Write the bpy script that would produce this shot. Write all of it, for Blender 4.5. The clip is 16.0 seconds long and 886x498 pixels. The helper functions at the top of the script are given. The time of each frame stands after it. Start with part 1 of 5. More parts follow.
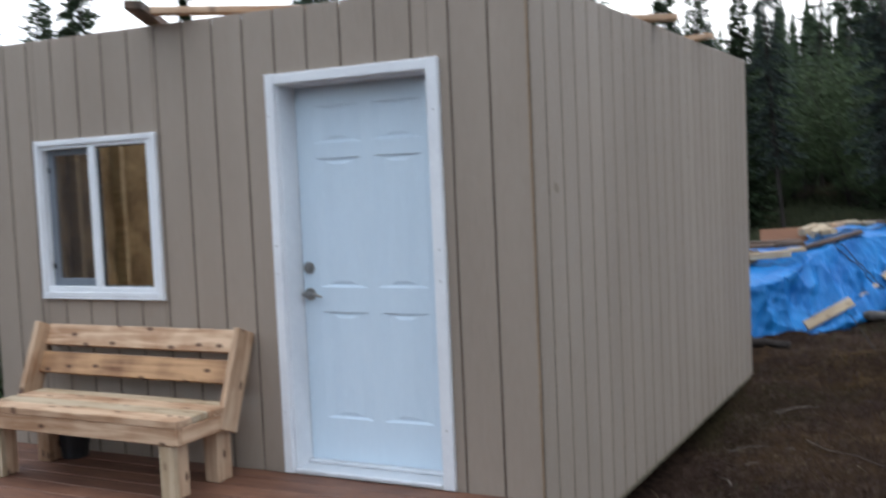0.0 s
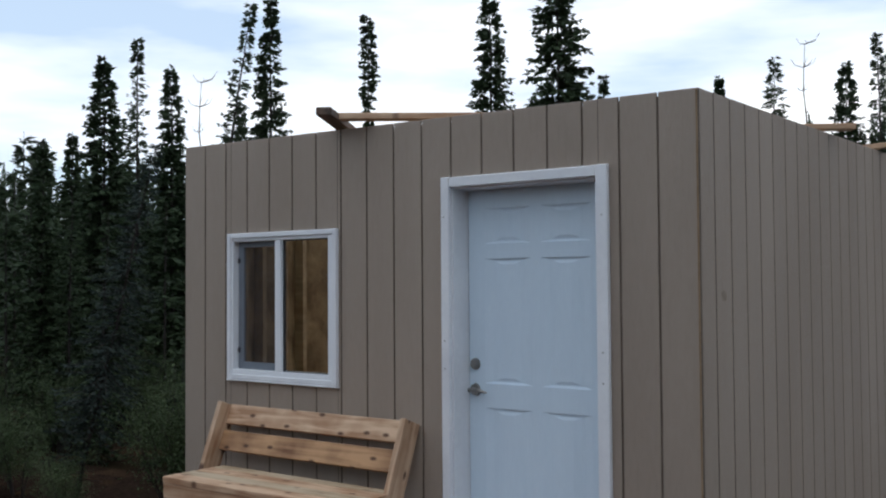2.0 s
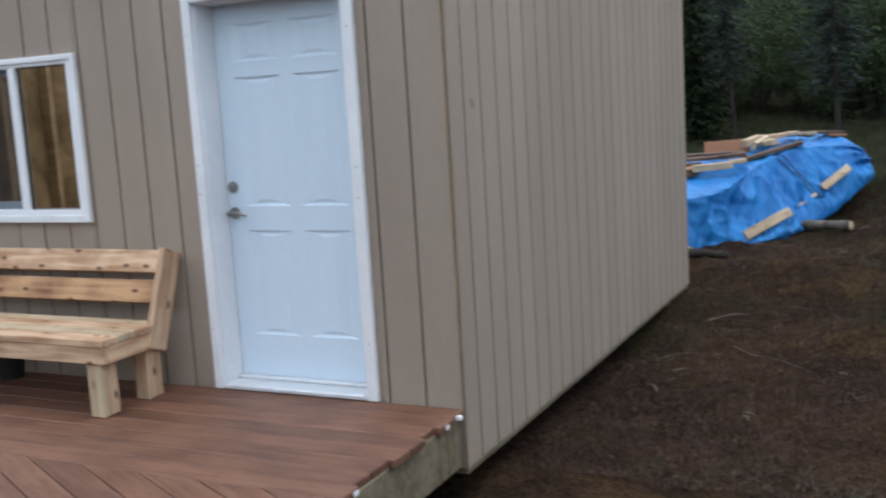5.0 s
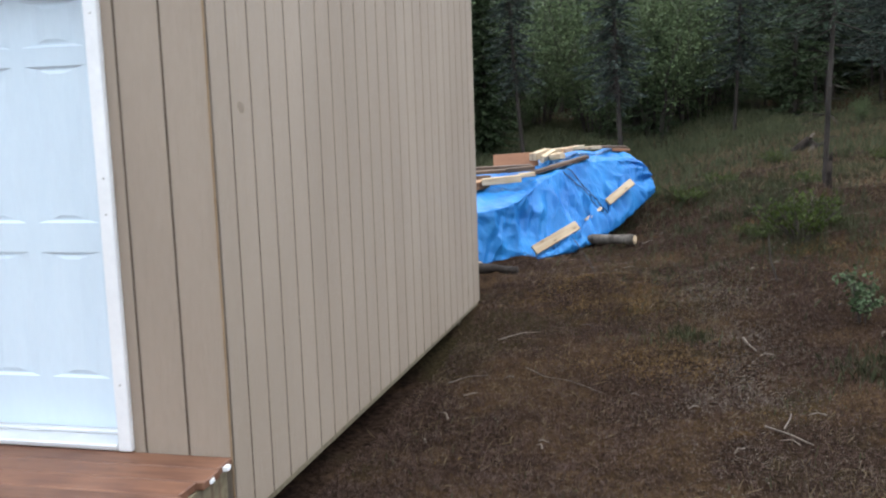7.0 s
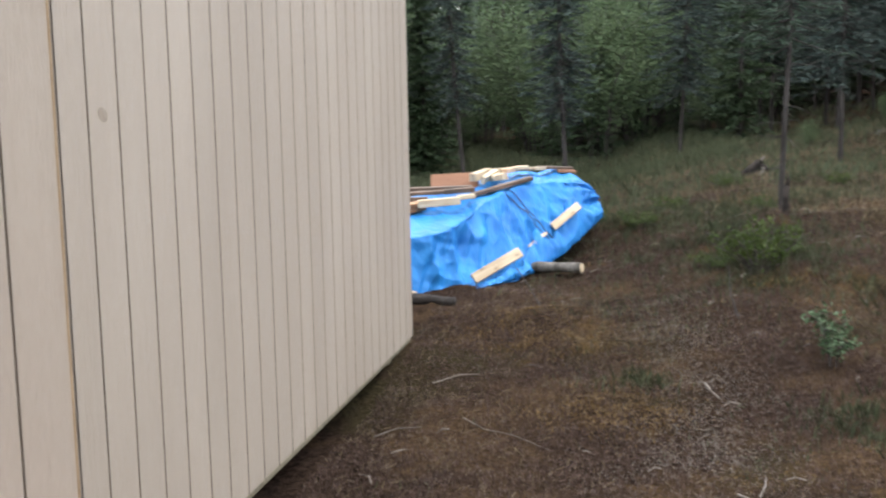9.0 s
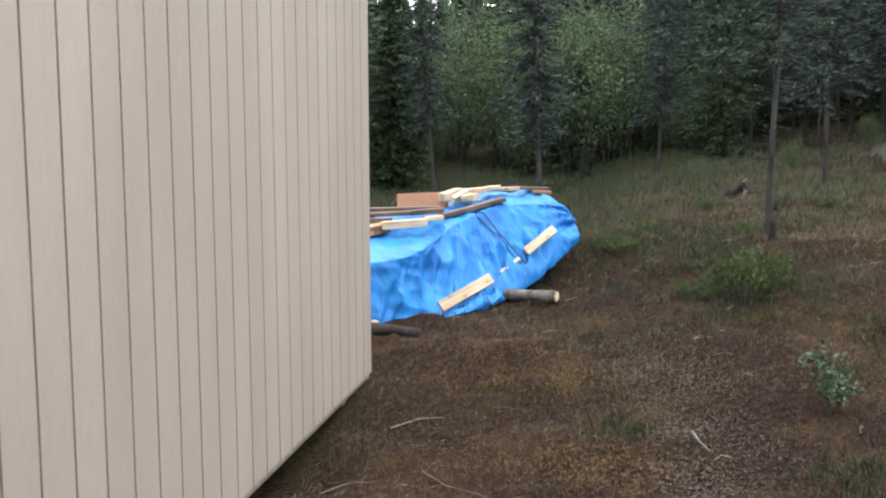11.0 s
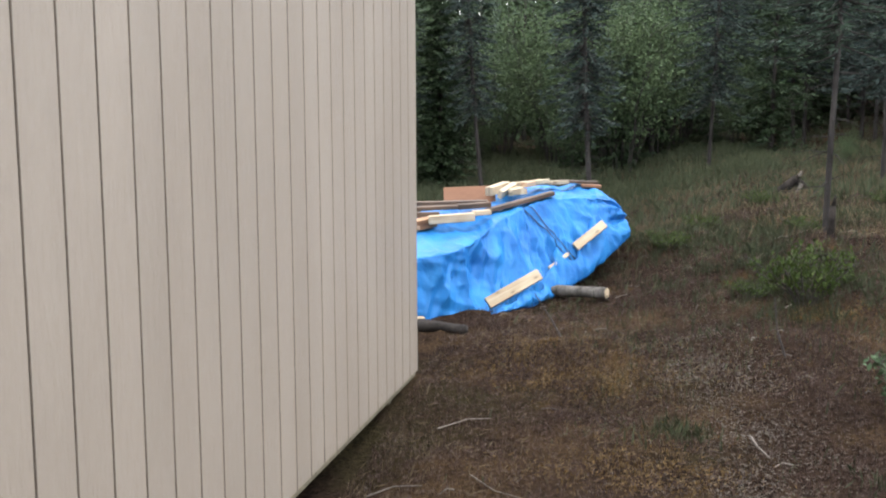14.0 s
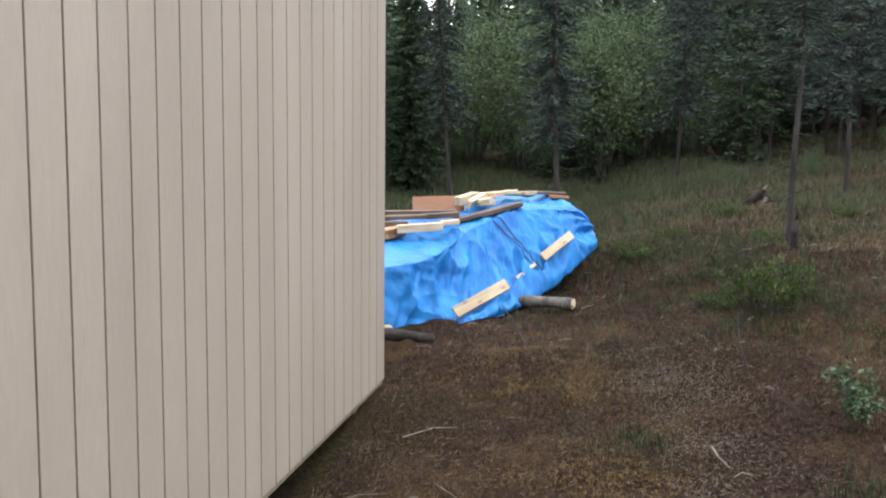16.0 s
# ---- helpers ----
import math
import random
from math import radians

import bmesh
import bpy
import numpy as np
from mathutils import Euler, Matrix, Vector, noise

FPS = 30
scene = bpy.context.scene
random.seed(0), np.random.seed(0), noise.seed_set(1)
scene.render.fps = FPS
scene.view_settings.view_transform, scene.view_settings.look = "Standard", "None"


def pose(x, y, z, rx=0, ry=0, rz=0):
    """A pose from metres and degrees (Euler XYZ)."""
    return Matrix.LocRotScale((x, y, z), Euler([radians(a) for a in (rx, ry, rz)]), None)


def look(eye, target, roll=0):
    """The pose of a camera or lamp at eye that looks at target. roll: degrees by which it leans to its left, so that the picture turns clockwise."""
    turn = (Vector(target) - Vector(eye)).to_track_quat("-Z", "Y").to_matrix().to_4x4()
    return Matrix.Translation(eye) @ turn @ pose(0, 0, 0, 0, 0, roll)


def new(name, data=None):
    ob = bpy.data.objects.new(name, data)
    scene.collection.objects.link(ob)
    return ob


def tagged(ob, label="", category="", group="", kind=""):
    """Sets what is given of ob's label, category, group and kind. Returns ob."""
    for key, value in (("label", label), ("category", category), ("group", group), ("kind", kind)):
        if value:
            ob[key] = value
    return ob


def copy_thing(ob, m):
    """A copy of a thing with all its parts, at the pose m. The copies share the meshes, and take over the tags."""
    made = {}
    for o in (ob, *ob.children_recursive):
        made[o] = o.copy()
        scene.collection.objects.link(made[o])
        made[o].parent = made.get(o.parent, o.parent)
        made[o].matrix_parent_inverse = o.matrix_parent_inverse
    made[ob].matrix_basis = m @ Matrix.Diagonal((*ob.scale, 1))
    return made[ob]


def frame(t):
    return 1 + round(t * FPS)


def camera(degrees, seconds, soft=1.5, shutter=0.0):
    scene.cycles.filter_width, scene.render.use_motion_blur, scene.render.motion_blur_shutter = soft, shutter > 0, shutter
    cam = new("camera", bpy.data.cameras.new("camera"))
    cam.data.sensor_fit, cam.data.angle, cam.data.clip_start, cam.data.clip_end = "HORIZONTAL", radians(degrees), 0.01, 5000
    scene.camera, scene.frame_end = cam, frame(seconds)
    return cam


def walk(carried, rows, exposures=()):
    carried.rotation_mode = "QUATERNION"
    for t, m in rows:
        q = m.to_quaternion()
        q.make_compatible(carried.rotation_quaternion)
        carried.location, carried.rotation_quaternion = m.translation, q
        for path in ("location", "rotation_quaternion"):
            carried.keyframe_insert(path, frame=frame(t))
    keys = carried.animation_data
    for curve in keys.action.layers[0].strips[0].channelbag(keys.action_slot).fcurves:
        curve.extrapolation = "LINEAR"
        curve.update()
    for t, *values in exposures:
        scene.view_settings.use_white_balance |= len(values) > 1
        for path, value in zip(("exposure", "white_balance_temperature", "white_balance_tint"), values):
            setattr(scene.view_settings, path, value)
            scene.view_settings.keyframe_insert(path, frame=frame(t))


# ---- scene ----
cam = camera(46.9, 16.0, soft=2.1, shutter=0.5)
PATH = [
    (0, (1.798, -4.335, 1.491), (0.868, -2.569, 1.365), -2.5),
    (0.5, (1.899, -4.36, 1.513), (0.84, -2.664, 1.506), -0.7),
    (1, (1.933, -4.354, 1.517), (0.854, -2.672, 1.592), -1.0),
    (1.5, (1.896, -4.42, 1.523), (0.737, -2.793, 1.616), -0.8),
    (2, (1.879, -4.457, 1.519), (0.676, -2.861, 1.587), -0.4),
    (2.5, (1.896, -4.446, 1.507), (0.695, -2.846, 1.54), -1.4),
    (3, (1.916, -4.429, 1.482), (0.729, -2.82, 1.509), -1.0),
    (3.5, (1.917, -4.428, 1.491), (0.737, -2.813, 1.486), -1.2),
    (4, (1.928, -4.422, 1.43), (0.755, -2.803, 1.344), -1.3),
    (4.5, (1.973, -4.345, 1.478), (0.901, -2.67, 1.263), -2.9),
    (5, (2.05, -4.293, 1.477), (1.175, -2.518, 1.188), -3.4),
    (5.2, (2.047, -4.319, 1.472), (1.227, -2.521, 1.166), -2.6),
    (7.3, (1.888, -3.634, 1.448), (1.414, -1.713, 1.158), -2.2),
    (7.5, (1.868, -3.546, 1.435), (1.411, -1.621, 1.141), -2.2),
    (8, (1.744, -3.372, 1.444), (1.436, -1.414, 1.176), -1.8),
    (8.5, (1.707, -3.177, 1.423), (1.415, -1.217, 1.148), -2.6),
    (9, (1.781, -2.906, 1.428), (1.4, -0.96, 1.17), -1.0),
    (9.2, (1.789, -2.851, 1.436), (1.36, -0.915, 1.177), -1.2),
    (11.3, (1.724, -2.11, 1.424), (1.405, -0.149, 1.197), 0.1),
    (11.5, (1.755, -2.071, 1.409), (1.427, -0.113, 1.163), 0.6),
    (12, (1.688, -2.064, 1.435), (1.381, -0.103, 1.186), 0.2),
    (12.5, (1.641, -2.045, 1.433), (1.333, -0.082, 1.201), 0.7),
    (13, (1.636, -2.042, 1.442), (1.302, -0.084, 1.212), 1.6),
    (13.5, (1.65, -2.040, 1.446), (1.27, -0.091, 1.208), 1.1),
    (14, (1.673, -2.040, 1.438), (1.256, -0.099, 1.194), -0.2),
    (14.5, (1.679, -2.030, 1.438), (1.275, -0.086, 1.198), -0.1),
    (15, (1.668, -2.036, 1.427), (1.286, -0.086, 1.197), 0.1),
    (15.5, (1.676, -2.042, 1.431), (1.31, -0.089, 1.204), 0.7),
    (16, (1.699, -2.078, 1.45), (1.339, -0.124, 1.223), 0.6),
]
EXPOSURES = [(0.0, 0.93, 6400, 10), (0.5, 0.65, 6400, 10), (1.0, 0.27, 6400, 10), (1.5, 0.13, 6400, 10), (2.5, 0.23, 6400, 10),
             (3.5, 0.37, 6400, 10), (4.0, 0.56, 6430, 10), (4.5, 0.85, 6430, 10), (5.0, 1.05, 6480, 10), (7.5, 1.95, 6890, 10),
             (8.0, 2.15, 6890, 10), (9.0, 2.25, 6890, 10), (11.5, 2.25, 6890, 10), (14.0, 2.15, 6890, 10), (16.0, 2.1, 6890, 10)]
walk(cam, [(t, look(eye, target, roll)) for t, eye, target, roll in PATH], EXPOSURES)

# ---------------------------------------------------------------- world, sun, exposure
world = bpy.data.worlds.new("sky")
scene.world = world
world.use_nodes = True
wn, wl = world.node_tree.nodes, world.node_tree.links
wn.clear()
w_out = wn.new("ShaderNodeOutputWorld")
w_bg = wn.new("ShaderNodeBackground")
w_sky = wn.new("ShaderNodeTexSky")
w_sky.sky_type = "NISHITA"
w_sky.sun_disc = False
w_sky.sun_elevation, w_sky.sun_rotation = radians(72.7), radians(69)
w_tc = wn.new("ShaderNodeTexCoord")
w_map = wn.new("ShaderNodeMapping")
w_map.inputs["Scale"].default_value = (1.0, 1.0, 4.5)
w_noise = wn.new("ShaderNodeTexNoise")
w_noise.inputs["Scale"].default_value = 1.7
w_noise.inputs["Detail"].default_value = 6
w_noise.inputs["Roughness"].default_value = 0.5
w_ramp = wn.new("ShaderNodeValToRGB")
w_ramp.color_ramp.elements[0].position, w_ramp.color_ramp.elements[1].position = 0.45, 0.64
w_mix = wn.new("ShaderNodeMix")
w_mix.data_type = "RGBA"
w_mix.inputs["B"].default_value = (8.9, 9.05, 9.25, 1)     # the bright cloud layer
w_pale = wn.new("ShaderNodeMix")
w_pale.data_type = "RGBA"
w_pale.inputs["Factor"].default_value = 0.62
w_pale.inputs["B"].default_value = (5.1, 6.2, 7.5, 1)    # thin haze under it
wl.new(w_tc.outputs["Generated"], w_map.inputs["Vector"])
wl.new(w_map.outputs["Vector"], w_noise.inputs["Vector"])
wl.new(w_noise.outputs["Fac"], w_ramp.inputs["Fac"])
wl.new(w_ramp.outputs["Color"], w_mix.inputs["Factor"])
wl.new(w_sky.outputs["Color"], w_pale.inputs["A"])
wl.new(w_pale.outputs["Result"], w_mix.inputs["A"])
wl.new(w_mix.outputs["Result"], w_bg.inputs["Color"])
w_bg.inputs["Strength"].default_value = 0.135
wl.new(w_bg.outputs["Background"], w_out.inputs["Surface"])

sun = new("sun", bpy.data.lights.new("sun", "SUN"))
sun.data.energy, sun.data.angle, sun.data.color = 0.45, radians(40), (1.0, 0.97, 0.92)
sun.matrix_world = look((3.2, 1.2, 11), (0, 0, 0))


# ---------------------------------------------------------------- materials
def base_material(name, rough=0.7, metal=0.0):
    m = bpy.data.materials.new(name)
    m.use_nodes = True
    n = m.node_tree.nodes
    b = n["Principled BSDF"]
    b.inputs["Roughness"].default_value = rough
    b.inputs["Metallic"].default_value = metal
    return m, n, m.node_tree.links, b


def mottled(name, dark, light, big=1.5, fine=40.0, rough=0.75, bump=0.25, stretch=(1, 1, 1), vary=0.0, island=0.0,
            metal=0.0, fine_mix=0.35, coords="Object", distance=0.01):
    """Two tones mixed by a coarse and a fine noise, with relief; vary, island: lightness that differs from piece to piece."""
    m, n, l, b = base_material(name, rough, metal)
    tc = n.new("ShaderNodeTexCoord")
    mp = n.new("ShaderNodeMapping")
    mp.inputs["Scale"].default_value = stretch
    l.new(tc.outputs[coords], mp.inputs["Vector"])
    a, f = n.new("ShaderNodeTexNoise"), n.new("ShaderNodeTexNoise")
    a.inputs["Scale"].default_value, a.inputs["Detail"].default_value = big, 5
    f.inputs["Scale"].default_value, f.inputs["Detail"].default_value = fine, 6
    f.inputs["Roughness"].default_value = 0.7
    for t in (a, f):
        l.new(mp.outputs["Vector"], t.inputs["Vector"])
    mx = n.new("ShaderNodeMix")
    mx.inputs["Factor"].default_value = fine_mix
    l.new(a.outputs["Fac"], mx.inputs["A"])
    l.new(f.outputs["Fac"], mx.inputs["B"])
    rp = n.new("ShaderNodeValToRGB")
    rp.color_ramp.elements[0].position, rp.color_ramp.elements[1].position = 0.34, 0.66
    rp.color_ramp.elements[0].color, rp.color_ramp.elements[1].color = (*dark, 1), (*light, 1)
    l.new(mx.outputs["Result"], rp.inputs["Fac"])
    out = rp.outputs["Color"]
    if vary or island:
        if island:
            r = n.new("ShaderNodeNewGeometry").outputs["Random Per Island"]
        else:
            r = n.new("ShaderNodeObjectInfo").outputs["Random"]
        amount = island or vary
        mr = n.new("ShaderNodeMapRange")
        mr.inputs["To Min"].default_value, mr.inputs["To Max"].default_value = 1 - amount, 1 + amount
        l.new(r, mr.inputs["Value"])
        hv = n.new("ShaderNodeHueSaturation")
        l.new(mr.outputs["Result"], hv.inputs["Value"])
        l.new(out, hv.inputs["Color"])
        out = hv.outputs["Color"]
    l.new(out, b.inputs["Base Color"])
    if rough > 0.84:
        b.inputs["Specular IOR Level"].default_value = 0.1
    if bump:
        bp = n.new("ShaderNodeBump")
        bp.inputs["Strength"].default_value, bp.inputs["Distance"].default_value = bump, distance
        l.new(f.outputs["Fac"], bp.inputs["Height"])
        l.new(bp.outputs["Normal"], b.inputs["Normal"])
    return m


def timber(name, dark, light, knot=(0.075, 0.030, 0.014), knots=0.5, rough=0.7, vary=0.12, grain=26.0):
    """Sawn wood with the grain along the piece's own x axis, streaks, a few knots and stains."""
    m, n, l, b = base_material(name, rough)
    tc = n.new("ShaderNodeTexCoord")
    info = n.new("ShaderNodeObjectInfo")
    shift = n.new("ShaderNodeVectorMath")
    shift.operation = "MULTIPLY_ADD"
    shift.inputs[1].default_value = (1, 1, 1)
    sc = n.new("ShaderNodeVectorMath")
    sc.operation = "SCALE"
    sc.inputs[0].default_value = (37.0, 11.0, 23.0)
    l.new(info.outputs["Random"], sc.inputs["Scale"])
    l.new(tc.outputs["Object"], shift.inputs[0])
    l.new(sc.outputs["Vector"], shift.inputs[2])
    mp = n.new("ShaderNodeMapping")
    mp.inputs["Scale"].default_value = (0.09, 1, 1)
    l.new(shift.outputs["Vector"], mp.inputs["Vector"])
    g = n.new("ShaderNodeTexNoise")
    g.inputs["Scale"].default_value, g.inputs["Detail"].default_value, g.inputs["Distortion"].default_value = grain, 6, 0.6
    l.new(mp.outputs["Vector"], g.inputs["Vector"])
    st = n.new("ShaderNodeTexNoise")
    st.inputs["Scale"].default_value, st.inputs["Detail"].default_value = 3.5, 4
    l.new(shift.outputs["Vector"], st.inputs["Vector"])
    mx = n.new("ShaderNodeMix")
    mx.inputs["Factor"].default_value = 0.45
    l.new(g.outputs["Fac"], mx.inputs["A"])
    l.new(st.outputs["Fac"], mx.inputs["B"])
    rp = n.new("ShaderNodeValToRGB")
    rp.color_ramp.elements[0].position, rp.color_ramp.elements[1].position = 0.40, 0.58
    rp.color_ramp.elements[0].color, rp.color_ramp.elements[1].color = (*dark, 1), (*light, 1)
    l.new(mx.outputs["Result"], rp.inputs["Fac"])
    kmap = n.new("ShaderNodeMapping")
    kmap.inputs["Scale"].default_value = (4.0, 8.5, 1)
    l.new(shift.outputs["Vector"], kmap.inputs["Vector"])
    v = n.new("ShaderNodeTexVoronoi")
    v.voronoi_dimensions = "2D"
    v.inputs["Scale"].default_value = 1.0
    l.new(kmap.outputs["Vector"], v.inputs["Vector"])
    kr = n.new("ShaderNodeMapRange")
    kr.inputs["From Min"].default_value, kr.inputs["From Max"].default_value = 0.05, 0.13
    kr.inputs["To Min"].default_value, kr.inputs["To Max"].default_value = knots, 0.0
    l.new(v.outputs["Distance"], kr.inputs["Value"])
    km = n.new("ShaderNodeMix")
    km.data_type = "RGBA"
    km.inputs["B"].default_value = (*knot, 1)
    l.new(kr.outputs["Result"], km.inputs["Factor"])
    l.new(rp.outputs["Color"], km.inputs["A"])
    mr = n.new("ShaderNodeMapRange")
    mr.inputs["To Min"].default_value, mr.inputs["To Max"].default_value = 1 - vary, 1 + vary
    l.new(info.outputs["Random"], mr.inputs["Value"])
    hv = n.new("ShaderNodeHueSaturation")
    l.new(mr.outputs["Result"], hv.inputs["Value"])
    l.new(km.outputs["Result"], hv.inputs["Color"])
    l.new(hv.outputs["Color"], b.inputs["Base Color"])
    bp = n.new("ShaderNodeBump")
    bp.inputs["Strength"].default_value, bp.inputs["Distance"].default_value = 0.35, 0.004
    l.new(g.outputs["Fac"], bp.inputs["Height"])
    l.new(bp.outputs["Normal"], b.inputs["Normal"])
    return m


def foliage(name, dark, light, rough=0.6, spread=0.35, single=0.35):
    """Leaves and needles: the tone differs from sprig to sprig, and a little in patches."""
    m, n, l, b = base_material(name, rough)
    geo = n.new("ShaderNodeNewGeometry")
    tc = n.new("ShaderNodeTexCoord")
    ns = n.new("ShaderNodeTexNoise")
    ns.inputs["Scale"].default_value, ns.inputs["Detail"].default_value = 1.6, 3
    l.new(tc.outputs["Object"], ns.inputs["Vector"])
    mx = n.new("ShaderNodeMix")
    mx.inputs["Factor"].default_value = single
    l.new(ns.outputs["Fac"], mx.inputs["A"])
    l.new(geo.outputs["Random Per Island"], mx.inputs["B"])
    rp = n.new("ShaderNodeValToRGB")
    rp.color_ramp.elements[0].position, rp.color_ramp.elements[1].position = 0.5 - spread, 0.5 + spread
    rp.color_ramp.elements[0].color, rp.color_ramp.elements[1].color = (*dark, 1), (*light, 1)
    l.new(mx.outputs["Result"], rp.inputs["Fac"])
    l.new(rp.outputs["Color"], b.inputs["Base Color"])
    b.inputs["Specular IOR Level"].default_value = 0.12
    return m


SIDING = mottled("siding_paint", (0.288, 0.227, 0.178), (0.352, 0.284, 0.227), big=1.7, fine=42, rough=0.62, bump=0.9,
                 stretch=(1, 1, 0.22), vary=0.03, distance=0.009)
# siding tone darkened by colour, standing for the shade in the grooves
GROOVE_SHADE = mottled("groove_shade_tone", (0.120, 0.090, 0.066), (0.20, 0.155, 0.118), big=3, fine=60, rough=0.8, bump=0.2)
SCUFF = mottled("scuffed_paint", (0.20, 0.150, 0.108), (0.30, 0.240, 0.190), big=30, fine=90, rough=0.7, bump=0.1)
SHEATH = mottled("raw_edge_wood", (0.20, 0.13, 0.075), (0.34, 0.24, 0.15), big=6, fine=70, rough=0.85, bump=0.3)
WHITE = mottled("white_trim_paint", (0.70, 0.71, 0.73), (0.82, 0.83, 0.84), big=3, fine=30, rough=0.45, bump=0.06, vary=0.02)
VINYL = mottled("white_vinyl", (0.76, 0.78, 0.80), (0.82, 0.83, 0.85), big=4, fine=30, rough=0.35, bump=0.02)
DOORPAINT = mottled("door_paint", (0.58, 0.69, 0.78), (0.64, 0.75, 0.835), big=2.2, fine=35, rough=0.42, bump=0.05, stretch=(1, 1, 0.3))
SASH = mottled("grey_screen_frame", (0.13, 0.15, 0.175), (0.18, 0.20, 0.23), big=4, fine=40, rough=0.5, bump=0.02)
GASKET = mottled("black_gasket", (0.012, 0.012, 0.014), (0.03, 0.03, 0.032), rough=0.6, bump=0.05)
CHROME = mottled("satin_nickel", (0.24, 0.23, 0.21), (0.34, 0.32, 0.30), big=20, fine=90, rough=0.28, metal=1.0, bump=0.02)
ALUM = mottled("threshold_metal", (0.60, 0.62, 0.64), (0.72, 0.73, 0.75), big=8, fine=60, rough=0.4, metal=0.3, bump=0.05)
PINE = timber("new_pine", (0.33, 0.180, 0.095), (0.58, 0.400, 0.260), knots=0.95)
PINE_B = timber("rough_pine", (0.15, 0.060, 0.024), (0.52, 0.300, 0.150), knots=0.95, grain=14)
PALE = timber("pale_pine", (0.36, 0.255, 0.150), (0.52, 0.41, 0.28), knots=0.5)
DARKWOOD = timber("weathered_board", (0.050, 0.031, 0.021), (0.140, 0.085, 0.055), knots=0.4)
STUDWOOD = timber("stud_wood", (0.26, 0.16, 0.075), (0.38, 0.26, 0.135), knots=0.5)
GREENWOOD = timber("treated_wood", (0.10, 0.078, 0.046), (0.19, 0.155, 0.098), knots=0.6)
DECK = timber("stained_deck", (0.100, 0.041, 0.023), (0.165, 0.075, 0.043), knots=0.35, rough=0.6, vary=0.14)
PLY = mottled("brown_plywood", (0.15, 0.06, 0.028), (0.24, 0.11, 0.055), big=4, fine=50, stretch=(0.3, 1, 1), bump=0.15)
BATT = mottled("insulation_batt", (0.11, 0.062, 0.030), (0.33, 0.215, 0.110), big=4.5, fine=22, rough=0.9, bump=0.7, distance=0.03)
OSB = mottled("strand_board", (0.19, 0.11, 0.05), (0.32, 0.21, 0.11), big=5, fine=34, rough=0.8, bump=0.2)
BARK = mottled("spruce_bark", (0.017, 0.014, 0.013), (0.070, 0.060, 0.054), big=5, fine=38, stretch=(1, 1, 0.35), rough=0.9, bump=0.8,
               distance=0.012)
CHAR = mottled("charred_bark", (0.010, 0.008, 0.007), (0.050, 0.040, 0.034), big=9, fine=40, rough=0.95, bump=0.8)
DEADBARK = mottled("dead_bark", (0.030, 0.024, 0.02), (0.20, 0.18, 0.16), big=14, fine=38, stretch=(1, 1, 0.3), rough=0.9, bump=0.6)
NEEDLES = foliage("spruce_needles", (0.015, 0.026, 0.013), (0.050, 0.073, 0.034))
NEEDLES_B = foliage("spruce_needles_pale", (0.017, 0.029, 0.020), (0.062, 0.088, 0.058))
LEAVES = foliage("willow_leaves", (0.032, 0.055, 0.025), (0.104, 0.138, 0.064))
LEAVES_G = foliage("grey_willow_leaves", (0.025, 0.046, 0.018), (0.105, 0.150, 0.082))
BUSHLEAF = foliage("low_bush_leaves", (0.018, 0.038, 0.009), (0.080, 0.100, 0.024))
HEATH = foliage("dry_heath", (0.028, 0.0170, 0.0135), (0.098, 0.060, 0.047), spread=0.36)
MOSS = foliage("yellow_moss", (0.065, 0.038, 0.014), (0.180, 0.108, 0.036), spread=0.36)
STRAW = foliage("dry_straw", (0.06, 0.040, 0.022), (0.19, 0.145, 0.09))
LITTER = foliage("pale_litter", (0.042, 0.032, 0.025), (0.150, 0.122, 0.096), spread=0.40)
NEEDLES_D = foliage("spruce_needles_dark", (0.014, 0.022, 0.019), (0.046, 0.063, 0.053))
SHRUBLET = foliage("dwarf_shrub_leaves", (0.018, 0.022, 0.011), (0.062, 0.068, 0.034))
GRASS = foliage("sedge_grass", (0.028, 0.036, 0.019), (0.088, 0.094, 0.050))
TWIG = mottled("pale_twig", (0.07, 0.055, 0.043), (0.18, 0.145, 0.12), big=8, fine=60, bump=0.3, vary=0.3)
DARKTWIG = mottled("dark_twig", (0.018, 0.013, 0.011), (0.055, 0.040, 0.032), big=8, fine=60, bump=0.3)
GRAVEL = mottled("grey_gravel", (0.045, 0.042, 0.038), (0.095, 0.090, 0.082), big=3, fine=120, rough=0.9, bump=0.7)
SHEDPAINT = mottled("pale_shed_paint", (0.27, 0.26, 0.24), (0.32, 0.31, 0.29), big=2, fine=50, rough=0.6, bump=0.1)
SHEDTRIM = mottled("brown_shed_trim", (0.055, 0.03, 0.022), (0.09, 0.05, 0.035), big=3, fine=50, rough=0.7, bump=0.15)
SHINGLE = mottled("roofing", (0.06, 0.06, 0.06), (0.12, 0.12, 0.115), big=3, fine=60, rough=0.9, bump=0.4)


def make_glass():
    m, n, l, b = base_material("window_glass", 0.0)
    b.inputs["Base Color"].default_value = (0.93, 0.96, 0.95, 1)
    b.inputs["Transmission Weight"].default_value = 1.0
    b.inputs["IOR"].default_value = 1.5
    return m


GLASS = make_glass()


def make_screen():
    """Insect screen: a dark mesh that lets most light pass."""
    m, n, l, b = base_material("insect_screen", 0.8)
    b.inputs["Base Color"].default_value = (0.02, 0.02, 0.022, 1)
    b.inputs["Alpha"].default_value = 0.5
    return m


SCREEN = make_screen()


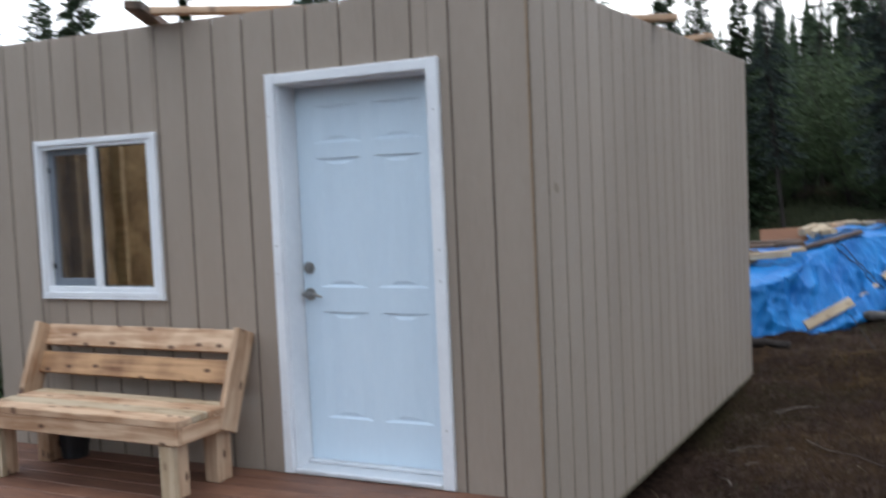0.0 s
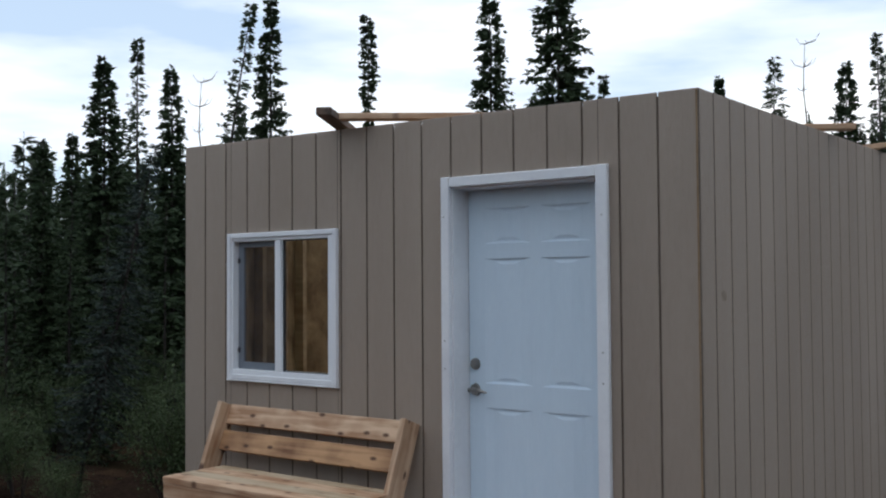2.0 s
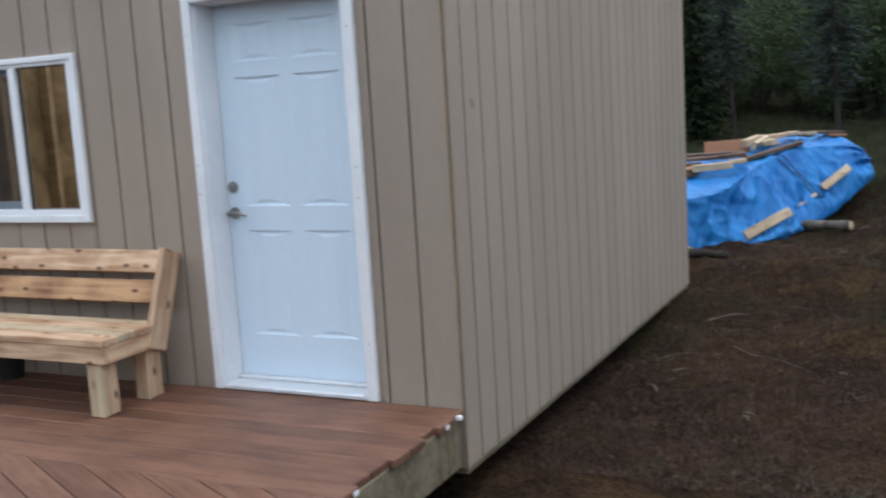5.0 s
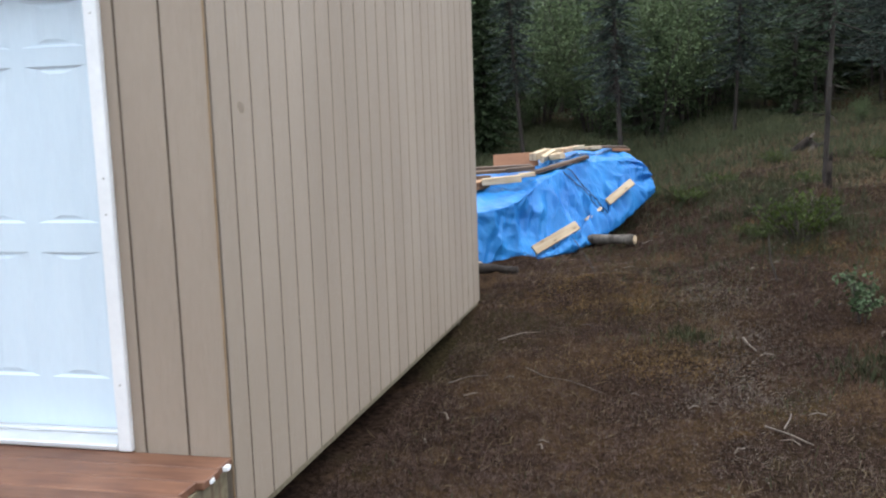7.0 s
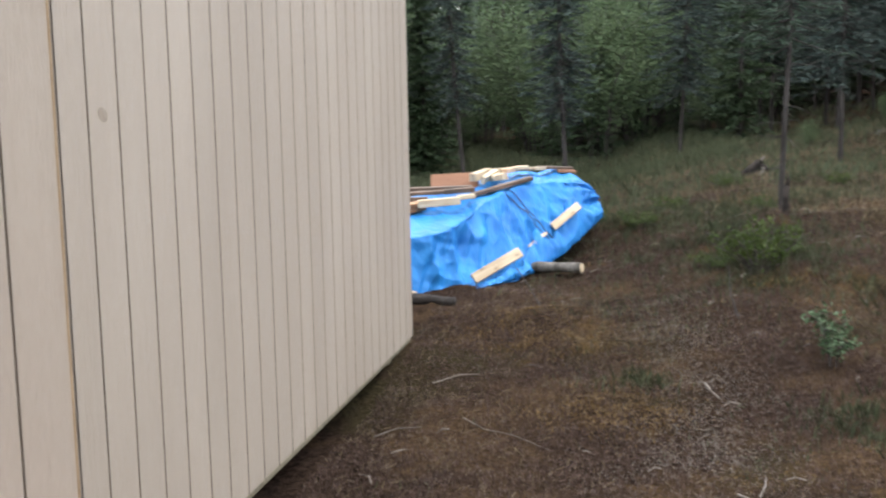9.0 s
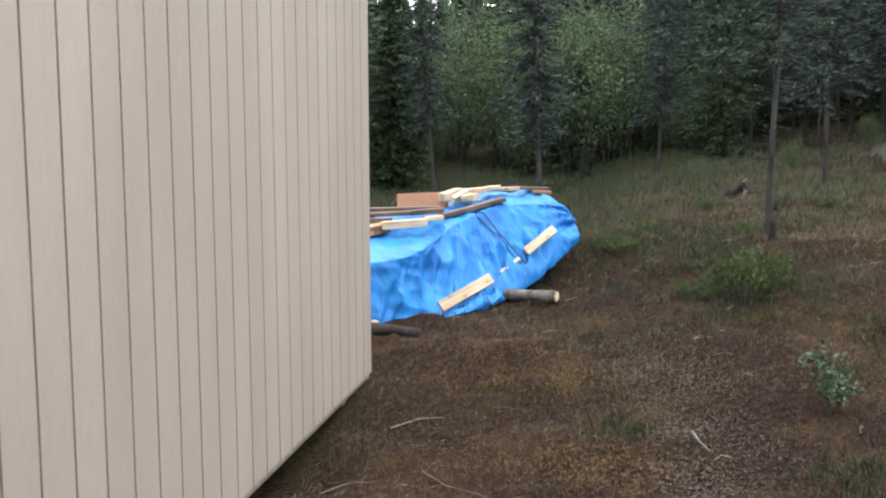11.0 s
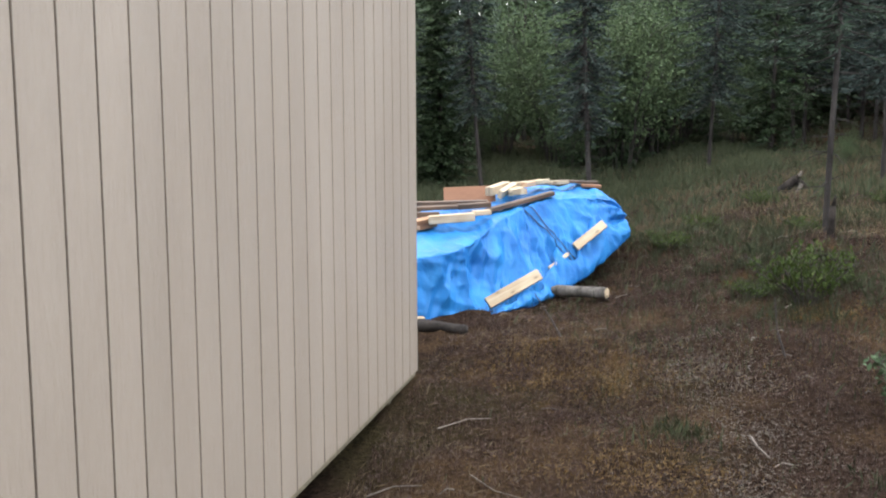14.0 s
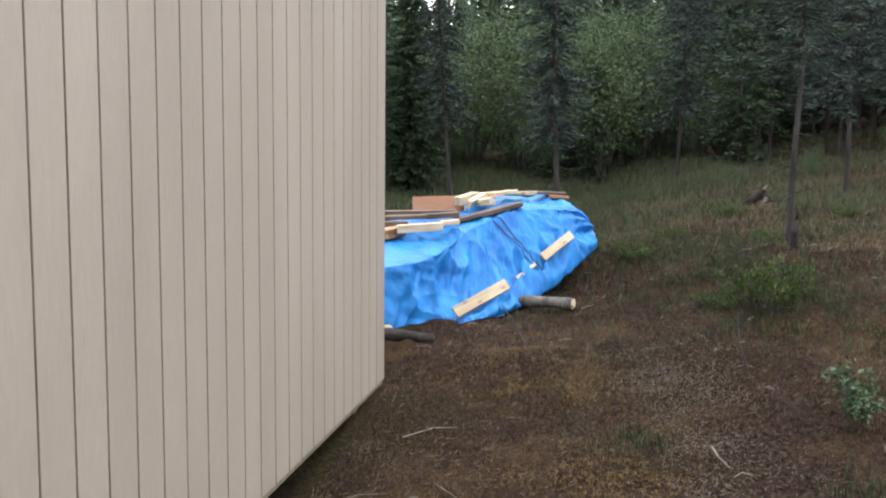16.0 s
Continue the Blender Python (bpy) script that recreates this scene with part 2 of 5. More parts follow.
def make_tarp():
    m, n, l, b = base_material("blue_tarpaulin", 0.5)
    b.inputs["Specular IOR Level"].default_value = 0.3
    tc = n.new("ShaderNodeTexCoord")
    big, fine = n.new("ShaderNodeTexNoise"), n.new("ShaderNodeTexNoise")
    big.inputs["Scale"].default_value, big.inputs["Detail"].default_value = 3.2, 5
    fine.inputs["Scale"].default_value, fine.inputs["Detail"].default_value = 9, 7
    fine.inputs["Distortion"].default_value = 2.2
    for t in (big, fine):
        l.new(tc.outputs["Object"], t.inputs["Vector"])
    rp = n.new("ShaderNodeValToRGB")
    rp.color_ramp.elements[0].position, rp.color_ramp.elements[1].position = 0.3, 0.7
    rp.color_ramp.elements[0].color, rp.color_ramp.elements[1].color = (0.008, 0.115, 0.36, 1), (0.018, 0.205, 0.52, 1)
    l.new(big.outputs["Fac"], rp.inputs["Fac"])
    l.new(rp.outputs["Color"], b.inputs["Base Color"])
    bp = n.new("ShaderNodeBump")
    bp.inputs["Strength"].default_value, bp.inputs["Distance"].default_value = 0.35, 0.03
    l.new(fine.outputs["Fac"], bp.inputs["Height"])
    l.new(bp.outputs["Normal"], b.inputs["Normal"])
    return m


TARP = make_tarp()


def make_soil():
    """Peaty ground: dark soil, red-brown litter, straw-coloured thatch and patches of moss."""
    m, n, l, b = base_material("heath_ground", 0.95)
    b.inputs["Specular IOR Level"].default_value = 0.0
    tc = n.new("ShaderNodeTexCoord")

    def noise_tex(scale, detail, off):
        mp = n.new("ShaderNodeMapping")
        mp.inputs["Location"].default_value = (off, off * 0.7, 0)
        l.new(tc.outputs["Object"], mp.inputs["Vector"])
        t = n.new("ShaderNodeTexNoise")
        t.inputs["Scale"].default_value, t.inputs["Detail"].default_value, t.inputs["Roughness"].default_value = scale, detail, 0.65
        l.new(mp.outputs["Vector"], t.inputs["Vector"])
        return t.outputs["Fac"]

    def ramp(fac, lo, hi):
        r = n.new("ShaderNodeMapRange")
        r.inputs["From Min"].default_value, r.inputs["From Max"].default_value = lo, hi
        l.new(fac, r.inputs["Value"])
        return r.outputs["Result"]

    def mix(fac, a, c):
        x = n.new("ShaderNodeMix")
        x.data_type = "RGBA"
        l.new(fac, x.inputs["Factor"])
        for s, v in (("A", a), ("B", c)):
            if isinstance(v, tuple):
                x.inputs[s].default_value = (*v, 1)
            else:
                l.new(v, x.inputs[s])
        return x.outputs["Result"]

    c = mix(ramp(noise_tex(26, 8, 0), 0.36, 0.64), (0.0099, 0.0067, 0.0054), (0.0404, 0.0258, 0.0189))
    c = mix(ramp(noise_tex(0.9, 4, 3), 0.50, 0.62), c, mix(ramp(noise_tex(40, 6, 8), 0.35, 0.65), (0.0194, 0.0123, 0.0081), (0.0775, 0.0489, 0.0281)))
    c = mix(ramp(noise_tex(1.6, 5, 11), 0.60, 0.70), c, mix(ramp(noise_tex(30, 6, 2), 0.35, 0.65), (0.0280, 0.0175, 0.0090), (0.0920, 0.0560, 0.0270)))
    c = mix(ramp(noise_tex(0.55, 4, 21), 0.54, 0.66), c, mix(ramp(noise_tex(30, 6, 5), 0.35, 0.65), (0.0120, 0.0098, 0.0056), (0.0400, 0.0310, 0.0170)))
    l.new(c, b.inputs["Base Color"])
    bp = n.new("ShaderNodeBump")
    bp.inputs["Strength"].default_value, bp.inputs["Distance"].default_value = 0.9, 0.03
    l.new(noise_tex(34, 8, 0), bp.inputs["Height"])
    l.new(bp.outputs["Normal"], b.inputs["Normal"])
    return m


SOIL = make_soil()


# ---------------------------------------------------------------- building helpers
def empty(name, m=None, **tags):
    ob = new(name)
    if m is not None:
        ob.matrix_world = m
    return tagged(ob, **tags)


def from_lists(name, verts, faces, material, smooth=False):
    me = bpy.data.meshes.new(name)
    me.from_pydata(verts, [], faces)
    me.materials.append(material)
    if smooth:
        me.polygons.foreach_set("use_smooth", [True] * len(me.polygons))
    me.update()
    return me


def from_bmesh(name, bm, material, smooth=False):
    bmesh.ops.recalc_face_normals(bm, faces=bm.faces[:])
    me = bpy.data.meshes.new(name)
    bm.to_mesh(me)
    bm.free()
    me.materials.append(material)
    if smooth:
        me.polygons.foreach_set("use_smooth", [True] * len(me.polygons))
    return me


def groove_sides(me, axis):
    """Gives the narrow sides of a siding board the darkened tone that stands for groove shade."""
    me.materials.append(GROOVE_SHADE)
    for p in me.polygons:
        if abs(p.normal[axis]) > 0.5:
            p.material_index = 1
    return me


def attach(name, me, parent=None, m=None, label=""):
    ob = new(name, me)
    if m is not None:
        ob.matrix_basis = m
    if parent is not None:
        ob.parent = parent
    return tagged(ob, label=label)


def part(name, bm, material, parent, label="", m=None, smooth=False):
    return attach(name, from_bmesh(name, bm, material, smooth), parent, m, label)


def add_box(bm, lo, hi, bevel=0.0):
    lo, hi = Vector(lo), Vector(hi)
    got = bmesh.ops.create_cube(bm, size=1.0, matrix=Matrix.Translation((lo + hi) / 2) @ Matrix.Diagonal((*(hi - lo), 1)))
    if bevel:
        edges = list({e for v in got["verts"] for e in v.link_edges})
        bmesh.ops.bevel(bm, geom=edges, offset=bevel, segments=1, affect="EDGES", profile=0.5)


def box(lo, hi, bevel=0.0):
    bm = bmesh.new()
    add_box(bm, lo, hi, bevel)
    return bm


def add_tube(bm, p0, p1, r0, r1, sides=10):
    d = Vector(p1) - Vector(p0)
    m = Matrix.Translation((Vector(p0) + Vector(p1)) / 2) @ d.to_track_quat("Z", "Y").to_matrix().to_4x4()
    bmesh.ops.create_cone(bm, cap_ends=True, segments=sides, radius1=r0, radius2=r1, depth=d.length, matrix=m)


PLANK_MESHES = {}


def plank_mesh(length, width, thick, material, bevel=0.004):
    """A board with its length on x, its width on y and eased edges, centred."""
    key = (round(length, 3), round(width, 3), round(thick, 3), material.name)
    if key not in PLANK_MESHES:
        PLANK_MESHES[key] = from_bmesh("plank", box((-length / 2, -width / 2, -thick / 2), (length / 2, width / 2, thick / 2), bevel), material)
    return PLANK_MESHES[key]


def along(p0, p1, roll=0.0):
    """The pose of a board whose x axis runs from p0 to p1, centred between them, its flat side up."""
    p0, p1 = Vector(p0), Vector(p1)
    x = (p1 - p0).normalized()
    up = Vector((0, 0, 1)) if abs(x.z) < 0.95 else Vector((0, -1, 0))
    y = up.cross(x).normalized()
    z = x.cross(y)
    m = Matrix((x, y, z)).transposed().to_4x4()
    return Matrix.Translation((p0 + p1) / 2) @ m @ Matrix.Rotation(radians(roll), 4, "X")


def board(name, p0, p1, width, thick, material, parent=None, roll=0.0, label="", category="", group=""):
    length = (Vector(p1) - Vector(p0)).length
    ob = attach(name, plank_mesh(length, width, thick, material), parent, along(p0, p1, roll), label)
    return tagged(ob, category=category, group=group)


# ---------------------------------------------------------------- ground
def ground_base(x, y):
    yf = np.minimum(y, 8.0) + 0.25 * np.clip(np.minimum(y, 40.0) - 8.0, 0, None)
    xx = np.clip(np.minimum(x, 3.0) - 1.0, 0, None) + 0.3 * np.clip(np.minimum(x, 14.0) - 3.0, 0, None)
    z = -0.5 + 0.08 * np.clip(yf - 3.0, 0, None) + 0.0375 * xx * np.clip(yf - 2.5, 0, None)
    z = z + 0.20 * np.exp(-(((x - 1.75) / 0.7) ** 2 + ((y - 8.9) / 0.8) ** 2))          # bank at the end of the pile
    z = z + 0.46 * np.exp(-np.clip(((x - 7.4) / 2.0) ** 2 + ((y - 15.6) / 2.2) ** 2 - 0.35, 0, None) * 2.2)  # pad under the shed
    z = z + 0.12 * np.clip(np.minimum(y, 22.0) - 17.0, 0, None) * np.clip((3.4 - x) / 1.6, 0, 1)            # bank below the willows
    return z


def hummocks(x, y):
    """Smooth uneven ground, made of a few waves that don't repeat."""
    h = 0.035 * np.sin(1.9 * x + 0.8 * np.sin(1.3 * y)) * np.sin(2.3 * y + 1.1 * np.sin(1.7 * x))
    h += 0.018 * np.sin(5.1 * x + 1.7 * y) * np.sin(4.3 * y - 2.2 * x + 1.0)
    h += 0.10 * np.exp(-(((x - 1.05) / 0.42) ** 2 + ((y - 5.52) / 0.28) ** 2)) - 0.09 * np.exp(-(((x - 1.26) / 0.10) ** 2 + ((y - 5.50) / 0.10) ** 2))
    h += 0.010 * np.sin(11.3 * x - 3.1 * y + 2.0) * np.sin(9.7 * y + 4.0 * x)
    return h


def ground_at(x, y):
    return float(ground_base(np.float64(x), np.float64(y)) + hummocks(np.float64(x), np.float64(y)))


def spread(lo, hi, step, far, ratio=1.22):
    fine = list(np.arange(lo, hi + step / 2, step))
    out, d = [], step
    p = hi
    while p < far:
        d *= ratio
        p += d
        out.append(p)
    back, d, p = [], step, lo
    while p > -far:
        d *= ratio
        p -= d
        back.append(p)
    return np.array(back[::-1] + fine + out)


def build_ground():
    xs, ys = spread(-1.5, 6.5, 0.08, 900), spread(-1.0, 13.0, 0.08, 900)
    X, Y = np.meshgrid(xs, ys)
    rng = np.random.default_rng(4)
    near = np.exp(-np.clip(np.hypot(X - 2, Y - 6) - 9, 0, None) / 4)
    Z = ground_base(X, Y) + hummocks(X, Y) * (0.4 + 0.6 * near) + rng.normal(0, 0.008, X.shape) * near
    nx, ny = len(xs), len(ys)
    verts = np.stack([X.ravel(), Y.ravel(), Z.ravel()], 1).tolist()
    i = np.arange(nx * ny).reshape(ny, nx)
    faces = np.stack([i[:-1, :-1].ravel(), i[:-1, 1:].ravel(), i[1:, 1:].ravel(), i[1:, :-1].ravel()], 1).tolist()
    ob = attach("ground", from_lists("ground", verts, faces, SOIL, smooth=True))
    tagged(ob, "dark brown peaty ground with dry heath and moss", "ground", kind="structure")


build_ground()


# ---------------------------------------------------------------- cabin walls
G = 0.2032                     # groove spacing of the siding
WIDE, DEEP = 18 * G, 24 * G    # 3.66 m across the front, 4.88 m along the side
BOTTOM = -0.305
WIN = (-3.200, -2.262, 0.930, 1.840)      # opening of the window: x0, x1, z0, z1
DOOR = (-1.424, -0.521, -0.02, 2.045)     # opening of the door


def front_top(x):
    return 2.418 - 0.009 * x


def side_top(y):
    return 2.418 + 0.008 * y


def cut_out(x0, x1, z0, z1, holes):
    """The rectangles that are left of one when the holes are cut out of it."""
    rects = [(x0, x1, z0, z1)]
    for a, b, c, d in holes:
        left = []
        for p, q, r, s in rects:
            if b <= p or a >= q or d <= r or c >= s:
                left.append((p, q, r, s))
                continue
            if p < a:
                left.append((p, a, r, s))
            if b < q:
                left.append((b, q, r, s))
            p2, q2 = max(p, a), min(q, b)
            if r < c:
                left.append((p2, q2, r, c))
            if d < s:
                left.append((p2, q2, d, s))
        rects = left
    return [k for k in rects if k[1] - k[0] > 0.004 and k[3] - k[2] > 0.004]


def build_front_wall():
    wall = empty("wall_front", kind="structure", label="tan painted grooved plywood wall of the cabin", category="wall")
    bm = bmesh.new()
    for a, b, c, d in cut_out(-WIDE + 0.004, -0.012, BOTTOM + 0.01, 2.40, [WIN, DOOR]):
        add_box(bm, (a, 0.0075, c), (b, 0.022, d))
    # groove floors, with the same shade put into their colour
    part("sheathing", bm, GROOVE_SHADE, wall)
    bm = bmesh.new()
    for a, b, c, d in cut_out(-WIDE + 0.004, -0.012, BOTTOM + 0.01, 2.40, [WIN, DOOR]):
        add_box(bm, (a, 0.022, c), (b, 0.15, d))
    part("inner_wall", bm, OSB, wall)
    gap = 0.0040
    for k in range(18):
        x1, x0 = -k * G - (0 if k == 0 else gap), -(k + 1) * G + (0 if k == 17 else gap)
        bm = bmesh.new()
        for a, b, c, d in cut_out(x0, x1, BOTTOM, front_top((x0 + x1) / 2), [WIN, DOOR]):
            add_box(bm, (a, 0.0, c), (b, 0.0125, d), 0.0022)
        for v in bm.verts:                                 # the top edge runs on a slight slope
            if v.co.z > 2.3:
                v.co.z += front_top(v.co.x) - front_top((x0 + x1) / 2)
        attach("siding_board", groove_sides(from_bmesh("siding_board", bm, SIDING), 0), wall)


def build_side_wall():
    wall = empty("wall_side", kind="structure", label="tan painted grooved plywood side wall of the cabin", category="wall")
    # groove floors of this wall, coloured dark in place of shade
    part("sheathing", box((-0.022, 0.004, BOTTOM + 0.012), (-0.0125, DEEP - 0.004, 2.40)), GROOVE_SHADE, wall)
    part("inner_wall", box((-0.15, 0.16, BOTTOM + 0.012), (-0.022, DEEP - 0.15, 2.40)), OSB, wall)
    part("sill_beam", box((-0.16, 0.03, BOTTOM - 0.040), (-0.0135, DEEP - 0.01, BOTTOM + 0.011), 0.004), GREENWOOD, wall)
    gap = 0.0042
    for k in range(24):
        y0, y1 = (0.0005 if k == 0 else k * G - 0.022 + gap), (DEEP if k == 23 else (k + 1) * G - 0.022 - gap)
        bm = box((-0.0125, y0, BOTTOM), (0.0, y1, side_top((y0 + y1) / 2)), 0.0022)
        for v in bm.verts:
            if v.co.z > 2.3:
                v.co.z += side_top(v.co.y) - side_top((y0 + y1) / 2)
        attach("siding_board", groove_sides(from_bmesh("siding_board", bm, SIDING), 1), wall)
    # an old brown scuff in the paint
    bm = bmesh.new()
    bmesh.ops.create_circle(bm, cap_ends=True, segments=14, radius=1.0, matrix=Matrix.Translation((0.0008, 0.275, 1.452))
                            @ Matrix.Rotation(radians(-22), 4, "X") @ Matrix.Rotation(radians(90), 4, "Y") @ Matrix.Diagonal((0.024, 0.034, 1, 1)))
    part("paint_scuff", bm, SCUFF, wall, "brown scuff in the paint")
    # the raw sheet edge that shows along the corner
    part("sheet_edge", box((-0.0115, -0.0035, BOTTOM + 0.004), (-0.0035, 0.0002, 2.412)), SHEATH, wall, "raw wood sheet edge")


def build_far_walls():
    w = tagged(attach("wall_left", from_bmesh("wall_left", box((-WIDE, 0.0135, BOTTOM), (-WIDE + 0.02, DEEP, 2.45)), SIDING)),
               "tan painted end wall of the cabin", "wall", kind="structure")
    w = tagged(attach("wall_back", from_bmesh("wall_back", box((-WIDE + 0.02, DEEP - 0.02, BOTTOM), (-0.0135, DEEP - 0.001, 2.455)), SIDING)),
               "tan painted back wall of the cabin", "wall", kind="structure")
    floor = attach("floor", from_bmesh("floor", box((-WIDE + 0.02, 0.15, -0.06), (-0.15, DEEP - 0.02, -0.02)), OSB))
    tagged(floor, "bare strand board floor inside the cabin", "floor", kind="structure")
    lining = empty("wall_lining", kind="structure", label="stud wall filled with yellow insulation batts", category="wall")
    stud = box((-0.07, -0.019, -1.19), (0.07, 0.019, 1.19), 0.003)
    stud_me = from_bmesh("stud", stud, STUDWOOD)
    batt_bm = bmesh.new()
    bmesh.ops.create_grid(batt_bm, x_segments=10, y_segments=40, size=0.5)
    rng = random.Random(5)
    for v in batt_bm.verts:
        u, w2 = v.co.x * 2, v.co.y
        v.co = Vector((0.045 * (1 - u * u) + rng.uniform(-0.008, 0.008), v.co.x * 0.36, w2 * 2.36))
    batt_me = from_bmesh("insulation_batt", batt_bm, BATT, True)
    for k in range(12):
        y = 0.17 + 0.4 * k
        if y < DEEP - 0.06:
            attach("stud", stud_me, lining, pose(-WIDE + 0.095, y, 1.18))
        if y + 0.38 < DEEP - 0.02:
            attach("insulation_batt", batt_me, lining, pose(-WIDE + 0.08, y + 0.2, 1.18))
    for k in range(8):
        x = -WIDE + 0.20 + 0.4 * k
        attach("stud", stud_me, lining, pose(x, DEEP - 0.095, 1.18, 0, 0, 90))
        if k < 8:
            attach("insulation_batt", batt_me, lining, pose(x + 0.2, DEEP - 0.07, 1.18, 0, 0, -90))


build_front_wall()
build_side_wall()
build_far_walls()


def build_posts():
    for k, y in enumerate((4.27,)):
        z = ground_at(-0.1, y)
        ob = attach("support_post", from_bmesh("support_post", box((-0.13, y - 0.045, z - 0.15), (-0.04, y + 0.045, BOTTOM - 0.036), 0.005), GREENWOOD))
        tagged(ob, "short grey wooden post under the cabin", "post", "posts under the cabin")
    # the back row, in the dark under the floor
    for y in (0.7, 2.42, 4.27):
        z = ground_at(-1.8, y)
        ob = attach("support_post", from_bmesh("support_post", box((-1.85, y - 0.06, z - 0.15), (-1.73, y + 0.06, -0.065), 0.005), GREENWOOD))
        tagged(ob, "short grey wooden post under the cabin", "post", "posts under the cabin")


build_posts()


# ---------------------------------------------------------------- loose boards on the wall tops
def loose_board(p0, p1, w, t, material, label, roll=0):
    board("roof_board", p0, p1, w, t, material, None, roll, label, "board", "boards on the wall tops")


loose_board((-2.05, -0.34, 2.485), (-2.75, 0.85, 2.463), 0.089, 0.045, DARKWOOD, "dark weathered two-by-four laid across the wall top")
loose_board((-2.16, -0.115, 2.490), (-0.60, 0.90, 2.460), 0.089, 0.038, PINE, "pale two-by-four laid slantwise over the wall top")
loose_board((0.12, 2.12, 2.473), (-1.30, 1.10, 2.466), 0.089, 0.038, PINE, "pale two-by-four jutting over the side wall")
loose_board((0.09, 3.23, 2.482), (-1.35, 3.62, 2.476), 0.089, 0.038, PINE, "pale two-by-four jutting over the side wall")


# ---------------------------------------------------------------- door
def build_door():
    x0, x1, z1 = DOOR[0], DOOR[1], DOOR[3]
    door = empty("door_1", kind="structure", label="closed bluish white six-panel steel door with white casing", category="door")
    # casing boards
    part("casing", box((x0 - 0.05, -0.031, 0.004), (x0 + 0.004, -0.0005, z1 + 0.052), 0.004), WHITE, door)
    part("casing", box((x1 - 0.004, -0.031, 0.004), (x1 + 0.06, -0.0005, z1 + 0.052), 0.004), WHITE, door)
    part("casing", box((x0 + 0.0045, -0.029, z1 - 0.004), (x1 - 0.0045, -0.0005, z1 + 0.05), 0.004), WHITE, door)
    # jambs
    part("jamb", box((x0 - 0.001, -0.0004, 0.005), (x0 + 0.012, 0.19, z1 + 0.001), 0.002), WHITE, door)
    part("jamb", box((x1 - 0.012, -0.0004, 0.005), (x1 + 0.001, 0.19, z1 + 0.001), 0.002), WHITE, door)
    part("jamb", box((x0 + 0.0122, -0.0004, z1 - 0.012), (x1 - 0.0122, 0.19, z1 + 0.001), 0.002), WHITE, door)
    part("threshold", box((x0 + 0.0125, -0.026, 0.003), (x1 - 0.0125, 0.135, 0.030), 0.006), ALUM, door, "white and metal threshold")
    part("sill_strip", box((x0 + 0.0125, 0.100, 0.0305), (x1 - 0.0125, 0.138, 0.048), 0.004), ALUM, door)
    # leaf with six raised panels
    bm = bmesh.new()
    xs = [x0 + 0.016, -1.305, -1.005, -0.945, -0.645, x1 - 0.016]
    zs = [0.046, 0.275, 0.845, 0.975, 1.655, 1.735, 1.93, z1 - 0.016]
    vs = [[bm.verts.new((x, 0.142, z)) for x in xs] for z in zs]
    fields = []
    for i in range(len(zs) - 1):
        for j in range(len(xs) - 1):
            f = bm.faces.new((vs[i][j], vs[i][j + 1], vs[i + 1][j + 1], vs[i + 1][j]))
            if i in (1, 3, 5) and j in (1, 3):
                fields.append(f)
    bm.normal_update()
    for f in fields:
        lo_x, hi_x = min(v.co.x for v in f.verts), max(v.co.x for v in f.verts)
        lo_z, hi_z = min(v.co.z for v in f.verts), max(v.co.z for v in f.verts)
        mx, mz = (lo_x + hi_x) / 2, (lo_z + hi_z) / 2
        for sx, sz, depth in ((0.050, 0.010, 0.011), (0.020, 0.008, 0.0), (0.046, 0.016, -0.008)):
            bmesh.ops.inset_individual(bm, faces=[f], thickness=0.003, depth=0.0)
            lo_x, hi_x, lo_z, hi_z = lo_x + sx, hi_x - sx, lo_z + sz, hi_z - sz
            for v in f.verts:
                v.co = Vector((lo_x if v.co.x < mx else hi_x, v.co.y + depth, lo_z if v.co.z < mz else hi_z))
    edge = [e for e in bm.edges if e.is_boundary]
    got = bmesh.ops.extrude_edge_only(bm, edges=edge)
    for v in [g for g in got["geom"] if isinstance(g, bmesh.types.BMVert)]:
        v.co.y = 0.186
    leaf = attach("door_leaf", from_bmesh("door_leaf", bm, DOORPAINT), door)
    # dead bolt
    bm = bmesh.new()
    add_tube(bm, (0, 0, 0), (0, -0.010, 0), 0.032, 0.030, 20)
    add_tube(bm, (0, -0.010, 0), (0, -0.024, 0), 0.024, 0.020, 20)
    bolt = part("deadbolt", bm, CHROME, leaf, "satin nickel deadbolt", pose(-1.368, 0.142, 1.078))
    bm = bmesh.new()
    add_tube(bm, (0, 0, 0), (0, -0.012, 0), 0.034, 0.031, 20)
    add_tube(bm, (0, -0.012, 0), (0, -0.042, 0), 0.013, 0.012, 12)
    add_tube(bm, (-0.014, -0.045, 0), (0.050, -0.047, 0.002), 0.013, 0.010, 10)
    add_tube(bm, (0.050, -0.047, 0.002), (0.098, -0.043, -0.010), 0.010, 0.006, 10)
    part("door_handle", bm, CHROME, leaf, "satin nickel lever handle", pose(-1.368, 0.142, 0.938))
    part("strike_plate", box((x1 - 0.0135, 0.075, 0.90), (x1 - 0.0121, 0.12, 0.97)), CHROME, door)
    for z in (0.30, 1.03, 1.18, 1.85):                       # nail heads on the casing
        bm = bmesh.new()
        add_tube(bm, (x1 + 0.03, -0.031, z), (x1 + 0.03, -0.0325, z), 0.0045, 0.004, 8)
        add_tube(bm, (x0 - 0.026, -0.031, z + 0.03), (x0 - 0.026, -0.0325, z + 0.03), 0.0045, 0.004, 8)
        part("nail_heads", bm, CHROME, door)


build_door()


